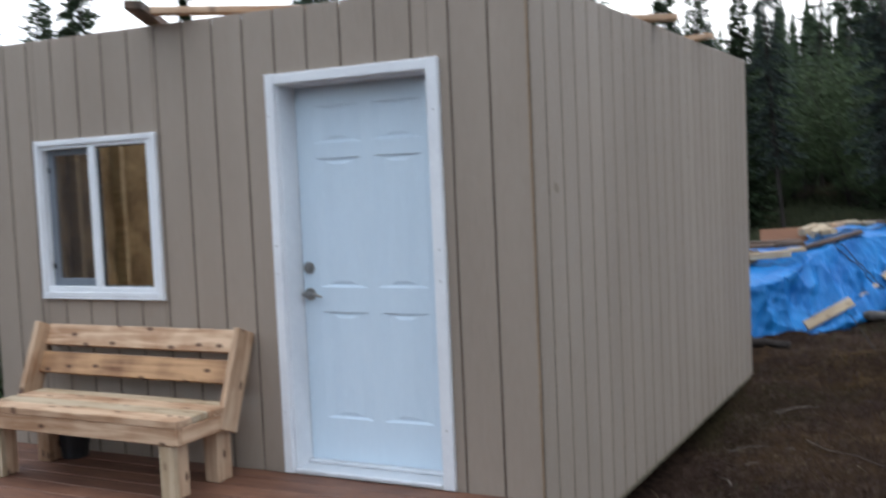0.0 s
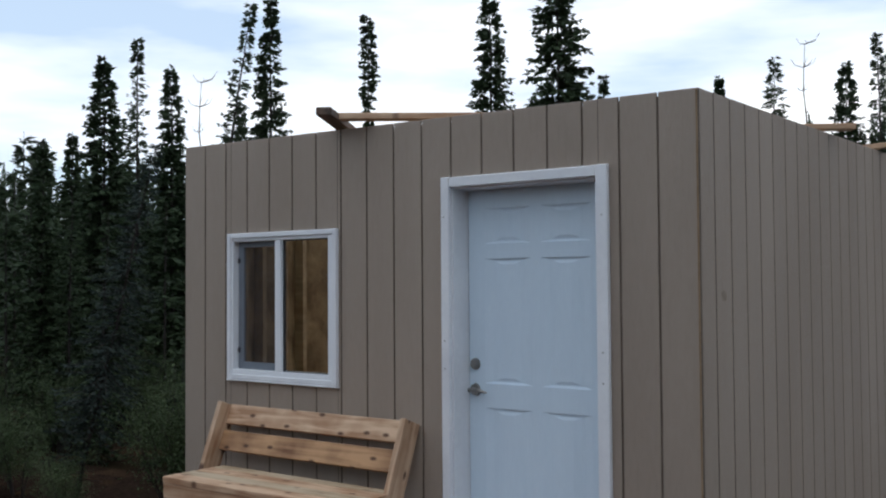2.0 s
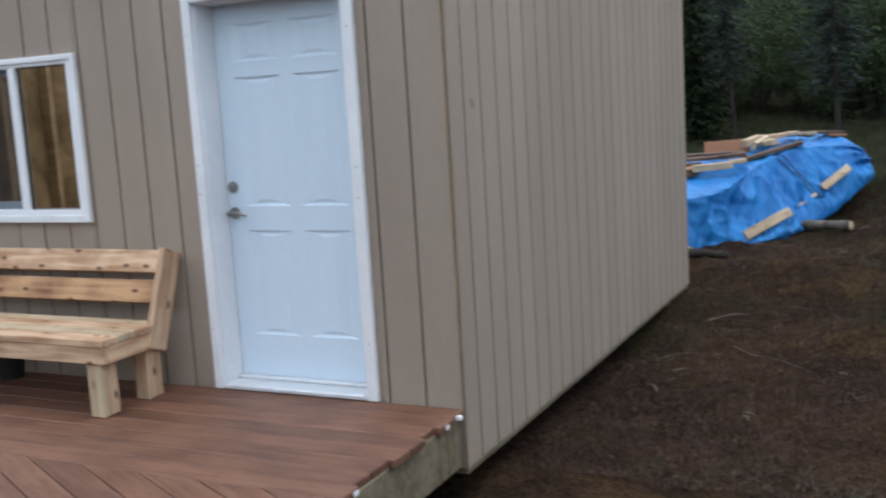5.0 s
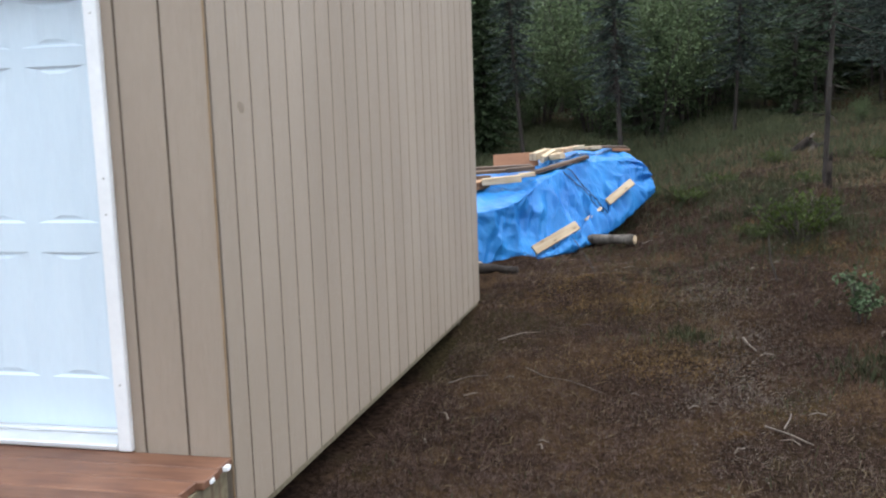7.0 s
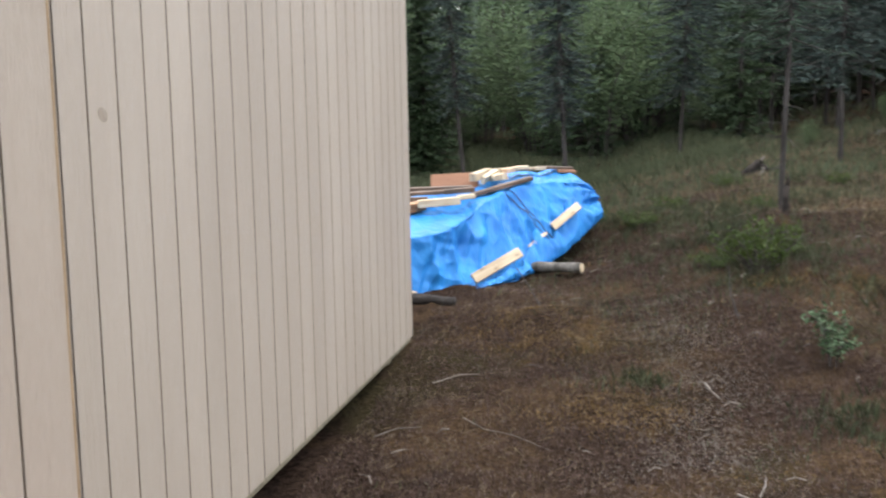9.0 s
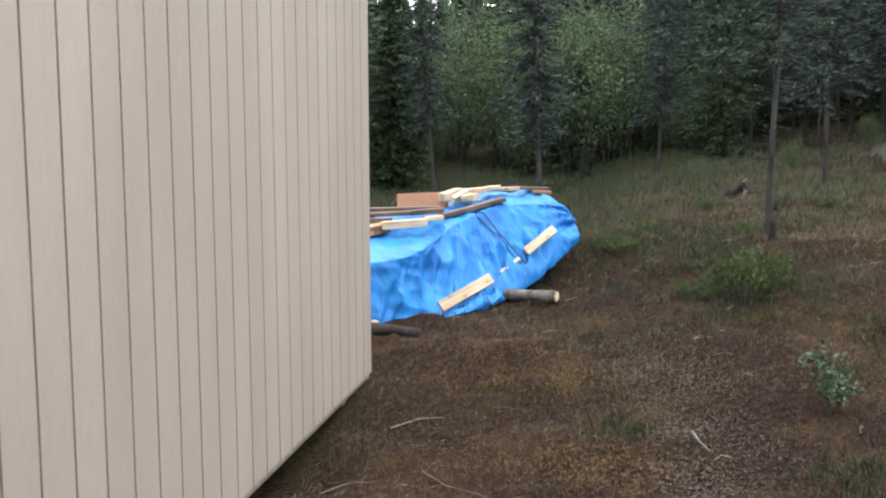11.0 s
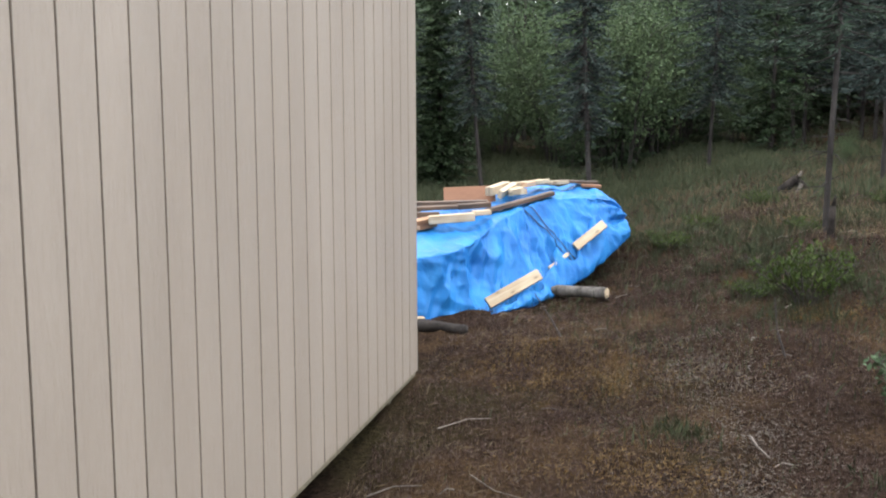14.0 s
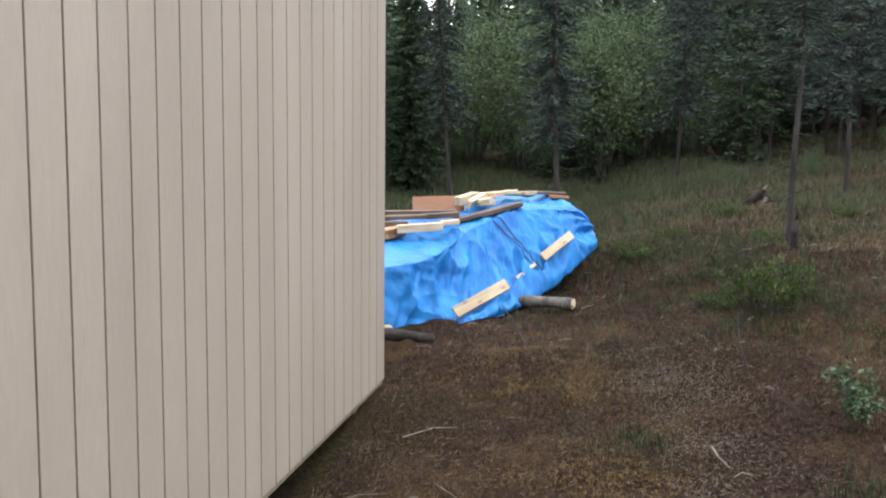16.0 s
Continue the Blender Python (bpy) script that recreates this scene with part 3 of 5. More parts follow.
# ---------------------------------------------------------------- window
def build_window():
    x0, x1, z0, z1 = -3.211, -2.252, 0.918, 1.851
    win = empty("window_1", kind="structure", label="white vinyl sliding window with an insect screen", category="window")
    t = 0.033
    part("casing", box((x0, -0.030, z0), (x0 + t, -0.0005, z1), 0.004), WHITE, win)
    part("casing", box((x1 - t, -0.030, z0), (x1, -0.0005, z1), 0.004), WHITE, win)
    part("casing", box((x0 + t + 0.0004, -0.028, z1 - t), (x1 - t - 0.0004, -0.0005, z1 - 0.001), 0.004), WHITE, win)
    part("casing", box((x0 + t + 0.0004, -0.028, z0 + 0.001), (x1 - t - 0.0004, -0.0005, z0 + t), 0.004), WHITE, win)
    part("window_sill", box((x0 - 0.004, -0.033, z0 - 0.008), (x1 + 0.004, -0.0005, z0 - 0.0005), 0.003), WHITE, win)
    a0, a1, c0, c1 = x0 + t + 0.0005, x1 - t - 0.0005, z0 + t + 0.0005, z1 - t - 0.0005
    f = 0.045
    bm = bmesh.new()
    add_box(bm, (a0, -0.016, c0), (a0 + 0.012, 0.09, c1), 0.002)
    add_box(bm, (a1 - f, -0.016, c0), (a1, 0.09, c1), 0.003)
    add_box(bm, (a0 + 0.0122, -0.015, c1 - 0.02), (a1 - f - 0.0002, 0.09, c1), 0.003)
    add_box(bm, (a0 + 0.0122, -0.015, c0), (a1 - f - 0.0002, 0.09, c0 + 0.03), 0.003)
    part("window_frame", bm, VINYL, win)
    mid0, mid1 = -2.779, -2.727
    part("meeting_rail", box((mid0, -0.019, c0 + 0.0305), (mid1, 0.028, c1 - 0.0205), 0.004), VINYL, win)
    # fixed pane on one side
    bm = bmesh.new()
    g0, g1 = mid1 + 0.0005, a1 - f - 0.0005
    h0, h1 = c0 + 0.0305, c1 - 0.0205
    for lo, hi in (((g0, 0.004, h0), (g0 + 0.012, 0.020, h1)), ((g1 - 0.006, 0.004, h0), (g1, 0.020, h1)),
                   ((g0 + 0.0122, 0.004, h1 - 0.006), (g1 - 0.0062, 0.020, h1)), ((g0 + 0.0122, 0.004, h0), (g1 - 0.0062, 0.020, h0 + 0.006))):
        add_box(bm, lo, hi)
    part("gasket", bm, GASKET, win)
    pane = part("window_pane", box((g0 + 0.004, 0.012, h0 + 0.002), (g1 - 0.002, 0.016, h1 - 0.002)), GLASS, win)
    pane.visible_shadow = False
    # sliding sash with the screen in front of it
    s0, s1 = a0 + 0.0125, mid0 - 0.0005
    sash = bmesh.new()
    w = 0.050
    for lo, hi in (((s0, 0.030, h0), (s0 + w, 0.052, h1)), ((s1 - 0.014, 0.030, h0), (s1, 0.052, h1)),
                   ((s0 + w + 0.0002, 0.030, h1 - 0.035), (s1 - 0.0142, 0.052, h1)), ((s0 + w + 0.0002, 0.030, h0), (s1 - 0.0142, 0.052, h0 + 0.045))):
        add_box(sash, lo, hi, 0.003)
    sash_ob = part("sliding_sash", sash, SASH, win, "grey screen frame")
    bm = bmesh.new()
    bmesh.ops.create_grid(bm, x_segments=1, y_segments=1, size=0.5,
                          matrix=Matrix.Translation(((s0 + s1) / 2, 0.036, (h0 + h1) / 2)) @ Matrix.Rotation(radians(90), 4, "X")
                          @ Matrix.Diagonal((s1 - s0 - 0.06, h1 - h0 - 0.06, 1, 1)))
    scr = part("insect_screen", bm, SCREEN, sash_ob)
    pane = part("window_pane", box((s0 + w - 0.01, 0.056, h0 + 0.02), (s1 - 0.006, 0.060, h1 - 0.02)), GLASS, win)
    pane.visible_shadow = False
    for z in (h0 + 0.12, h1 - 0.12):
        part("screen_latch", box((s0 + 0.006, 0.018, z - 0.016), (s0 + 0.024, 0.0298, z + 0.016), 0.003), GASKET, sash_ob)


build_window()


# ---------------------------------------------------------------- deck
def build_deck():
    deck = empty("deck", kind="structure", label="red-brown stained plank deck with a diagonal front field", category="deck")
    rng = random.Random(11)
    y, w = -0.008, 0.139
    for k in range(8):
        x1 = 0.010 + rng.choice((-0.06, 0.0, 0.012, 0.0, -0.03)) if k else -0.005
        p = board("deck_board", (-3.62, y - w / 2, -0.019), (x1, y - w / 2, -0.019), w, 0.036, DECK, deck)
        y -= w + 0.006
    border = y
    # the boards of the diagonal field, clipped to it
    front, a = -2.60, radians(-27)
    d = Vector((math.cos(a), math.sin(a), 0))
    n = Vector((-d.y, d.x, 0))
    span = []
    s = -3.9
    while s < 2.0:
        span.append(s)
        s += 0.146
    def clip(poly, axis, limit, keep_below):
        """A polygon cut off at a straight line."""
        out = []
        for p, q in zip(poly, poly[1:] + poly[:1]):
            pin, qin = (p[axis] <= limit) == keep_below, (q[axis] <= limit) == keep_below
            if pin:
                out.append(p)
            if pin != qin:
                out.append(p.lerp(q, (limit - p[axis]) / (q[axis] - p[axis])))
        return out

    for s in span:
        poly = [n * (s + o) + d * t for o, t in ((-0.07, -6), (-0.07, 6), (0.07, 6), (0.07, -6))]
        for axis, limit, below in ((1, border, True), (1, front, False), (0, -3.62, False), (0, 0.01, True)):
            poly = clip(poly, axis, limit, below) if poly else poly
        if len(poly) < 3:
            continue
        c = sum(poly, Vector()) / len(poly)
        if max((p - c).length for p in poly) < 0.04:
            continue
        inv = Matrix.Rotation(-a, 3, "Z")
        ring = [inv @ (v - c) for v in poly]
        bm = bmesh.new()
        lo = [bm.verts.new((v.x, v.y, -0.018)) for v in ring]
        hi = [bm.verts.new((v.x, v.y, 0.018)) for v in ring]
        bm.faces.new(lo[::-1])
        bm.faces.new(hi)
        for i in range(len(ring)):
            j = (i + 1) % len(ring)
            bm.faces.new((lo[i], lo[j], hi[j], hi[i]))
        part("deck_board", bm, DECK, deck, "", Matrix.Translation((c.x, c.y, -0.019)) @ Matrix.Rotation(a, 4, "Z"))
    # rim joists and the dark joists under the boards
    part("rim_joist", box((-0.055, -2.58, -0.285), (-0.017, -0.035, -0.039), 0.004), GREENWOOD, deck, "green treated rim joist")
    part("rim_joist", box((-3.60, -2.60, -0.285), (-3.562, -0.035, -0.039), 0.004), GREENWOOD, deck, "green treated rim joist")
    part("rim_joist", box((-3.56, -2.60, -0.285), (-0.057, -2.562, -0.039), 0.004), GREENWOOD, deck, "green treated rim joist")
    for k in range(8):
        x = -3.2 + 0.4 * k
        part("deck_joist", box((x, -2.56, -0.23), (x + 0.038, -0.04, -0.040)), GREENWOOD, deck)
    for yy in (-0.075, -0.22, -1.05):
        part("end_tag", box((-0.005, yy - 0.020, -0.030), (0.0150, yy + 0.015, -0.012)), WHITE, deck, "white paint on a board end")
    for x in (-3.4, -1.8, -0.2):
        for yy in (-0.4, -2.3):
            part("deck_post", box((x - 0.045, yy - 0.045, ground_at(x, yy) - 0.1), (x + 0.045, yy + 0.045, -0.231), 0.004), GREENWOOD, deck)


build_deck()


# ---------------------------------------------------------------- bench
def build_bench():
    bench = empty("bench", pose(-2.36, -0.35, 0), label="new pine two-by-four bench with slanted back on the deck", category="bench")
    o = Vector((-2.36, -0.35, 0))

    def piece(name, p0, p1, w, t, mat, roll=0.0):
        return board(name, Vector(p0) - o, Vector(p1) - o, w, t, mat, bench, roll)

    xl, xr, top = -3.065, -1.645, 0.405
    # seat boards
    for k, (y, m) in enumerate(((-0.585, PINE), (-0.465, PALE), (-0.340, PINE), (-0.235, PALE))):
        piece("seat_board", (xl + 0.004 * k, y, top - 0.019), (xr - 0.003 * (k % 2), y, top - 0.019), 0.118 if k < 3 else 0.085, 0.038, m)
    # apron
    piece("apron", (xl + 0.002, -0.622, top - 0.083), (xr - 0.002, -0.622, top - 0.083), 0.087, 0.036, PINE, 90)
    piece("apron", (xl + 0.02, -0.20, top - 0.083), (xr - 0.02, -0.20, top - 0.083), 0.087, 0.036, PINE, 90)
    for x in (xl + 0.02, xr - 0.02):
        piece("side_rail", (x, -0.603, top - 0.083), (x, -0.22, top - 0.083), 0.087, 0.036, PINE, 90)
    # legs, each of two boards
    for x, s in ((xl + 0.055, 1), (xr - 0.125, -1)):
        for y in (-0.58, -0.255):
            piece("leg", (x + 0.030, y - 0.024, 0.001), (x + 0.030, y - 0.024, 0.322), 0.092, 0.038, PALE if y < -0.4 else PINE)
            piece("leg_brace", (x + 0.052, y + 0.036, 0.001), (x + 0.052, y + 0.036, 0.318), 0.080, 0.036, PINE, 90)
    # slanted uprights and back boards
    for x in (xl - 0.088, xr - 0.016):
        piece("upright", (x, -0.262, 0.268), (x, -0.070, 0.765), 0.139, 0.038, PINE, 90)
    slope = Vector((0, 0.192, 0.497)).normalized()
    for z, w, m in ((0.700, 0.125, PINE), (0.545, 0.125, PINE_B)):
        y = -0.262 + (z - 0.268) * 0.192 / 0.497 + 0.030
        ob = piece("back_board", (xl - 0.068, y, z), (xr - 0.036, y, z), w, 0.036, m, 90 - 21)


build_bench()


def build_pot():
    bm = bmesh.new()
    add_tube(bm, (0, 0, 0), (0, 0, 0.17), 0.075, 0.095, 20)
    add_tube(bm, (0, 0, 0.155), (0, 0, 0.175), 0.102, 0.102, 20)
    ob = attach("plant_pot", from_bmesh("plant_pot", bm, GASKET), None, pose(-2.90, -0.14, 0.0))
    tagged(ob, "black plastic pot standing under the bench", "pot")


build_pot()


# ---------------------------------------------------------------- tarp-covered lumber pile
def tube_path(verts, faces, pts, radii, sides=6):
    """A tube through the points, added to the lists."""
    base = len(verts)
    n = len(pts)
    for i, (p, r) in enumerate(zip(pts, radii)):
        d = (pts[min(i + 1, n - 1)] - pts[max(i - 1, 0)])
        d = d / (np.linalg.norm(d) + 1e-9)
        s = np.cross(d, (0.3, 0.9, 0.2))
        s /= np.linalg.norm(s) + 1e-9
        t = np.cross(d, s)
        for k in range(sides):
            a = 2 * math.pi * k / sides
            verts.append(tuple(p + (s * math.cos(a) + t * math.sin(a)) * r))
    for i in range(n - 1):
        for k in range(sides):
            a, b = base + i * sides + k, base + i * sides + (k + 1) % sides
            faces.append((a, b, b + sides, a + sides))


def catmull(ps, u):
    n = len(ps) - 1
    f = min(max(u, 0), 1) * n
    i = min(int(f), n - 1)
    t = f - i
    a, b, c, d = ps[max(i - 1, 0)], ps[i], ps[i + 1], ps[min(i + 2, n)]
    return 0.5 * ((2 * b) + (c - a) * t + (2 * a - 5 * b + 4 * c - d) * t * t + (3 * b - a - 3 * c + d) * t ** 3)


FRONT_LOW = [Vector(p) for p in ((-0.95, 5.95, -0.26), (-0.12, 6.42, -0.25), (0.50, 7.02, -0.20), (0.93, 7.58, -0.03), (1.34, 8.10, 0.33))]
FRONT_TOP = [Vector(p) for p in ((-0.95, 6.10, 0.26), (-0.10, 6.55, 0.33), (0.24, 7.42, 0.56), (0.62, 7.82, 0.70), (1.22, 8.20, 0.70))]
BACK_TOP = [Vector(p) for p in ((-1.70, 7.25, 0.42), (-0.85, 7.75, 0.52), (-0.25, 8.45, 0.66), (0.42, 8.85, 0.78), (1.02, 8.62, 0.78))]
BACK_LOW = [Vector(p) for p in ((-2.00, 7.50, -0.25), (-1.10, 8.10, -0.20), (-0.50, 8.90, -0.12), (0.20, 9.40, -0.05), (1.20, 9.10, 0.15))]


def tarp_point(u, v):
    rows = [catmull(r, u) for r in (FRONT_LOW, FRONT_TOP, BACK_TOP, BACK_LOW)]
    f = v * 3
    i = min(int(f), 2)
    t = f - i
    e = t * t * (3 - 2 * t) * 0.35 + t * 0.65
    return rows[i].lerp(rows[i + 1], e)


def build_tarp():
    nu, nv = 330, 150
    verts, faces = [], []
    for i in range(nu + 1):
        u = i / nu
        for j in range(nv + 1):
            v = j / nv
            p = tarp_point(u, v)
            front = max(0.0, 1 - abs(v * 3 - 0.5) / 0.7)
            # folds that fall from the top edge, tighter towards the gathered end
            fold = 0.05 * noise.noise(Vector((u * 6, v * 5, 1.7))) + 0.012 * noise.noise(Vector((u * 24, v * 15, 4.1)))
            # sharp creases that hang from the top edge, and a few that cross them
            fold += 0.13 * (0.25 - abs(noise.noise(Vector((u * 14 + 3.0 * v, v * 2.4 - 2 * u, 5.5)))))
            fold += 0.065 * (0.25 - abs(noise.noise(Vector((u * 33 - 5 * v, v * 4.5 + 3 * u, 9.5)))))
            fold += 0.028 * (0.25 - abs(noise.noise(Vector((u * 17 + 9 * v, v * 19 + 9 * u, 2.5)))))
            fold += 0.014 * (0.25 - abs(noise.noise(Vector((u * 70 + 14 * v, v * 12, 6.5)))))
            gather = max(0.0, (u - 0.88) / 0.12)
            fold += gather * (0.05 * math.sin(41 * v + 5 * u) + 0.02 * math.sin(97 * v + 2.0))
            out = Vector((0.72, -0.62, 0.30)) if v < 0.34 else Vector((0, 0, 1))
            p = p + out * (fold * (0.35 + 0.85 * front))
            if j == 0:
                p = p + Vector((0.02 * math.sin(40 * u), -0.03 * abs(math.sin(27 * u)), 0.015 * math.sin(33 * u)))
            # closing the end towards the back
            if u > 0.93:
                k = (u - 0.93) / 0.07
                c = Vector((1.34, 8.50, 0.48))
                p = p.lerp(c, 0.55 * k ** 2.2)
            verts.append(p)
    for i in range(nu):
        for j in range(nv):
            a = i * (nv + 1) + j
            faces.append((a, a + nv + 1, a + nv + 2, a + 1))
    tarp = empty("tarpaulin", label="crumpled bright blue plastic tarpaulin draped over a lumber pile", category="tarpaulin")
    ob = attach("sheet", from_lists("sheet", verts, faces, TARP, smooth=True), tarp)
    # the lower hem, folded up over the feet of the leaning planks
    fv, ff = [], []
    for i in range(91):
        u = 0.36 + 0.62 * i / 90
        rise = 1.05 * (0.030 + 0.075 * min(1.0, max(0.0, (u - 0.42) / 0.2)) + 0.05 * min(1.0, max(0.0, (u - 0.66) / 0.15))) * (1 + 0.25 * math.sin(31 * u) + 0.15 * math.sin(67 * u))
        for j in range(9):
            t = j / 8
            swell = 0.105 * math.sin(math.pi * (0.16 + 0.60 * t)) + 0.10 * (0.2 - abs(noise.noise(Vector((u * 38, t * 2.0 + 9 * u, 3.3))))) * (0.5 + t)
            fv.append(tarp_point(u, rise * t) + Vector((0.72, -0.62, 0.10)) * swell)
    for i in range(90):
        for j in range(8):
            a = i * 9 + j
            ff.append((a, a + 9, a + 10, a + 1))
    hem = attach("hem", from_lists("hem", fv, ff, TARP, smooth=True), tarp, None, "folded-up blue hem")
    hem.modifiers.new("thickness", "SOLIDIFY").thickness = 0.004
    # thin black tubes over the folds, standing for the shade in two creases
    for u0, u1 in ((0.60, 0.76), (0.63, 0.775)):
        cv, cf = [], []
        line = []
        for k in range(16):
            t = k / 15
            i, j = int((u0 + (u1 - u0) * t) * nu), int((0.34 - 0.30 * t) * nv)
            line.append(np.array(verts[i * (nv + 1) + j]) + np.array((0.006, -0.006, 0.006)))
        tube_path(cv, cf, line, [0.005] * 16, 5)
        attach("cord", from_lists("cord", cv, cf, GASKET, True), tarp, None, "black line that stands for shade in a crease")
    s = ob.modifiers.new("thickness", "SOLIDIFY")
    s.thickness = 0.004
    # the stack that it covers
    stack = empty("lumber_stack", label="stack of lumber hidden under the blue tarpaulin", category="lumber")
    for layer in range(3):
        for k in range(4):
            off = 0.18 * k
            p0 = Vector((-0.95 - off * 0.75, 6.55 + off * 0.8, -0.14 + 0.14 * layer))
            p1 = Vector((0.75 - off * 0.55, 8.15 + off * 0.45, 0.10 + 0.14 * layer))
            board("stacked_beam", p0, p1, 0.15, 0.12, STUDWOOD, stack)


build_tarp()


def lumber(p0, p1, w, t, material, label, roll=0.0):
    board("loose_plank", p0, p1, w, t, material, None, roll, label, "plank", "planks on the tarpaulin")


# planks lying on the tarp and leaning on its skirt
lumber((0.02, 7.62, 0.600), (0.64, 7.86, 0.765), 0.14, 0.038, DARKWOOD, "dark weathered plank on the blue tarpaulin")
lumber((-0.45, 7.20, 0.545), (-0.03, 7.30, 0.575), 0.12, 0.075, PALE, "short pale beam end on the blue tarpaulin")
lumber((-0.06, 7.36, 0.600), (0.10, 7.42, 0.610), 0.10, 0.045, PALE, "short pale offcut on the blue tarpaulin")
lumber((-1.35, 7.42, 0.590), (-0.20, 7.62, 0.640), 0.14, 0.038, DARKWOOD, "dark weathered plank on the blue tarpaulin")
lumber((-1.30, 7.26, 0.560), (-0.40, 7.46, 0.575), 0.10, 0.050, DARKWOOD, "dark weathered plank on the blue tarpaulin")
lumber((-1.10, 7.70, 0.640), (0.00, 7.84, 0.672), 0.14, 0.038, DARKWOOD, "dark weathered plank on the blue tarpaulin")
lumber((-0.52, 7.16, 0.480), (-1.20, 7.05, 0.450), 0.09, 0.038, PINE, "reddish plank at the edge of the tarpaulin")
lumber((-0.50, 8.12, 0.640), (0.02, 8.22, 0.660), 0.36, 0.020, PLY, "brown plywood offcut tilted on the pile", 52)
lumber((0.06, 8.40, 0.800), (0.54, 8.44, 0.850), 0.14, 0.040, PALE, "pale new plank on top of the pile")
lumber((0.02, 8.22, 0.735), (0.16, 8.58, 0.770), 0.09, 0.038, DARKWOOD, "dark weathered offcut on the pile")
lumber((0.20, 8.10, 0.745), (0.34, 7.98, 0.770), 0.09, 0.060, PALE, "short pale beam end on the pile")
lumber((0.26, 8.30, 0.780), (0.22, 8.02, 0.765), 0.09, 0.038, PALE, "short pale offcut on the pile")
lumber((0.32, 8.52, 0.815), (0.72, 8.60, 0.830), 0.12, 0.038, PALE, "pale new plank on top of the pile")
lumber((0.62, 8.60, 0.838), (1.02, 8.66, 0.822), 0.14, 0.030, DARKWOOD, "dark weathered plank at the pile's end")
lumber((0.86, 8.52, 0.800), (1.06, 8.55, 0.792), 0.12, 0.030, PLY, "brown offcut at the pile's end")
lumber((0.18, 6.765, -0.150), (0.60, 7.125, 0.075), 0.105, 0.045, PALE, "pale plank leaning on the tarpaulin's skirt", 58)
lumber((0.66, 7.375, 0.095), (0.82, 7.555, 0.215), 0.035, 0.025, PALE, "pale plank half hidden by a tarpaulin fold", 58)
lumber((0.88, 7.615, 0.270), (1.14, 7.815, 0.480), 0.085, 0.036, PALE, "pale plank leaning on the tarpaulin", 58)
lumber((-0.55, 6.10, -0.215), (-0.28, 6.26, -0.205), 0.09, 0.04, PALE, "pale offcut on the ground by the tarpaulin")


lumber((-0.02, 8.05, 0.760), (0.10, 8.42, 0.800), 0.09, 0.085, PALE, "short pale beam end on the pile")
lumber((0.10, 7.98, 0.735), (0.19, 8.30, 0.800), 0.05, 0.085, PALE, "pale split board end on the pile", 25)
lumber((0.30, 8.28, 0.815), (0.46, 8.50, 0.840), 0.08, 0.050, PINE, "short reddish offcut on the pile")
lumber((-0.62, 7.12, 0.490), (-0.44, 7.34, 0.520), 0.14, 0.090, PINE_B, "reddish block at the tarpaulin's edge")
lumber((-0.25, 7.58, 0.640), (0.05, 7.70, 0.660), 0.10, 0.050, DARKWOOD, "dark weathered block on the blue tarpaulin")


def build_log():
    bm = bmesh.new()
    p0, p1 = Vector((0.22, 7.45, -0.105)), Vector((1.21, 7.08, -0.075))
    d = p1 - p0
    rings = 14
    side = Vector((-d.y, d.x, 0)).normalized()
    up = side.cross(d.normalized())
    loops = []
    for i in range(rings + 1):
        c = p0 + d * (i / rings)
        r = 0.052 * (1 + 0.06 * math.sin(5 * i))
        loops.append([bm.verts.new(c + (side * math.cos(a) + up * math.sin(a)) * r * (1 + 0.05 * math.sin(3 * a + i)))
                      for a in (2 * math.pi * k / 14 for k in range(14))])
    for a, b in zip(loops, loops[1:]):
        for k in range(14):
            bm.faces.new((a[k], a[(k + 1) % 14], b[(k + 1) % 14], b[k]))
    bm.faces.new(loops[0][::-1])
    log = empty("log", label="short grey-barked spruce log lying by the pile", category="log")
    part("bark", bm, DEADBARK, log, "grey-brown flaking bark", smooth=True)
    bm = bmesh.new()
    add_tube(bm, p1 - d.normalized() * 0.001, p1 + d.normalized() * 0.004, 0.048, 0.046, 14)
    part("sawn_end", bm, PALE, log, "pale sawn end")


build_log()


def build_charred_log():
    verts, faces = [], []
    pts = [np.array((-0.75 + 0.9 * t, 5.98 + 0.05 * math.sin(4 * t), ground_at(-0.75 + 0.9 * t, 5.98) + 0.03)) for t in np.linspace(0, 1, 8)]
    tube_path(verts, faces, pts, [0.05 + 0.012 * math.sin(5 * t) for t in range(8)], 9)
    faces.append(tuple(range(len(verts) - 9, len(verts))))
    tagged(attach("charred_log", from_lists("charred_log", verts, faces, BARK, True)), "dark charred log lying behind the cabin", "log")


build_charred_log()


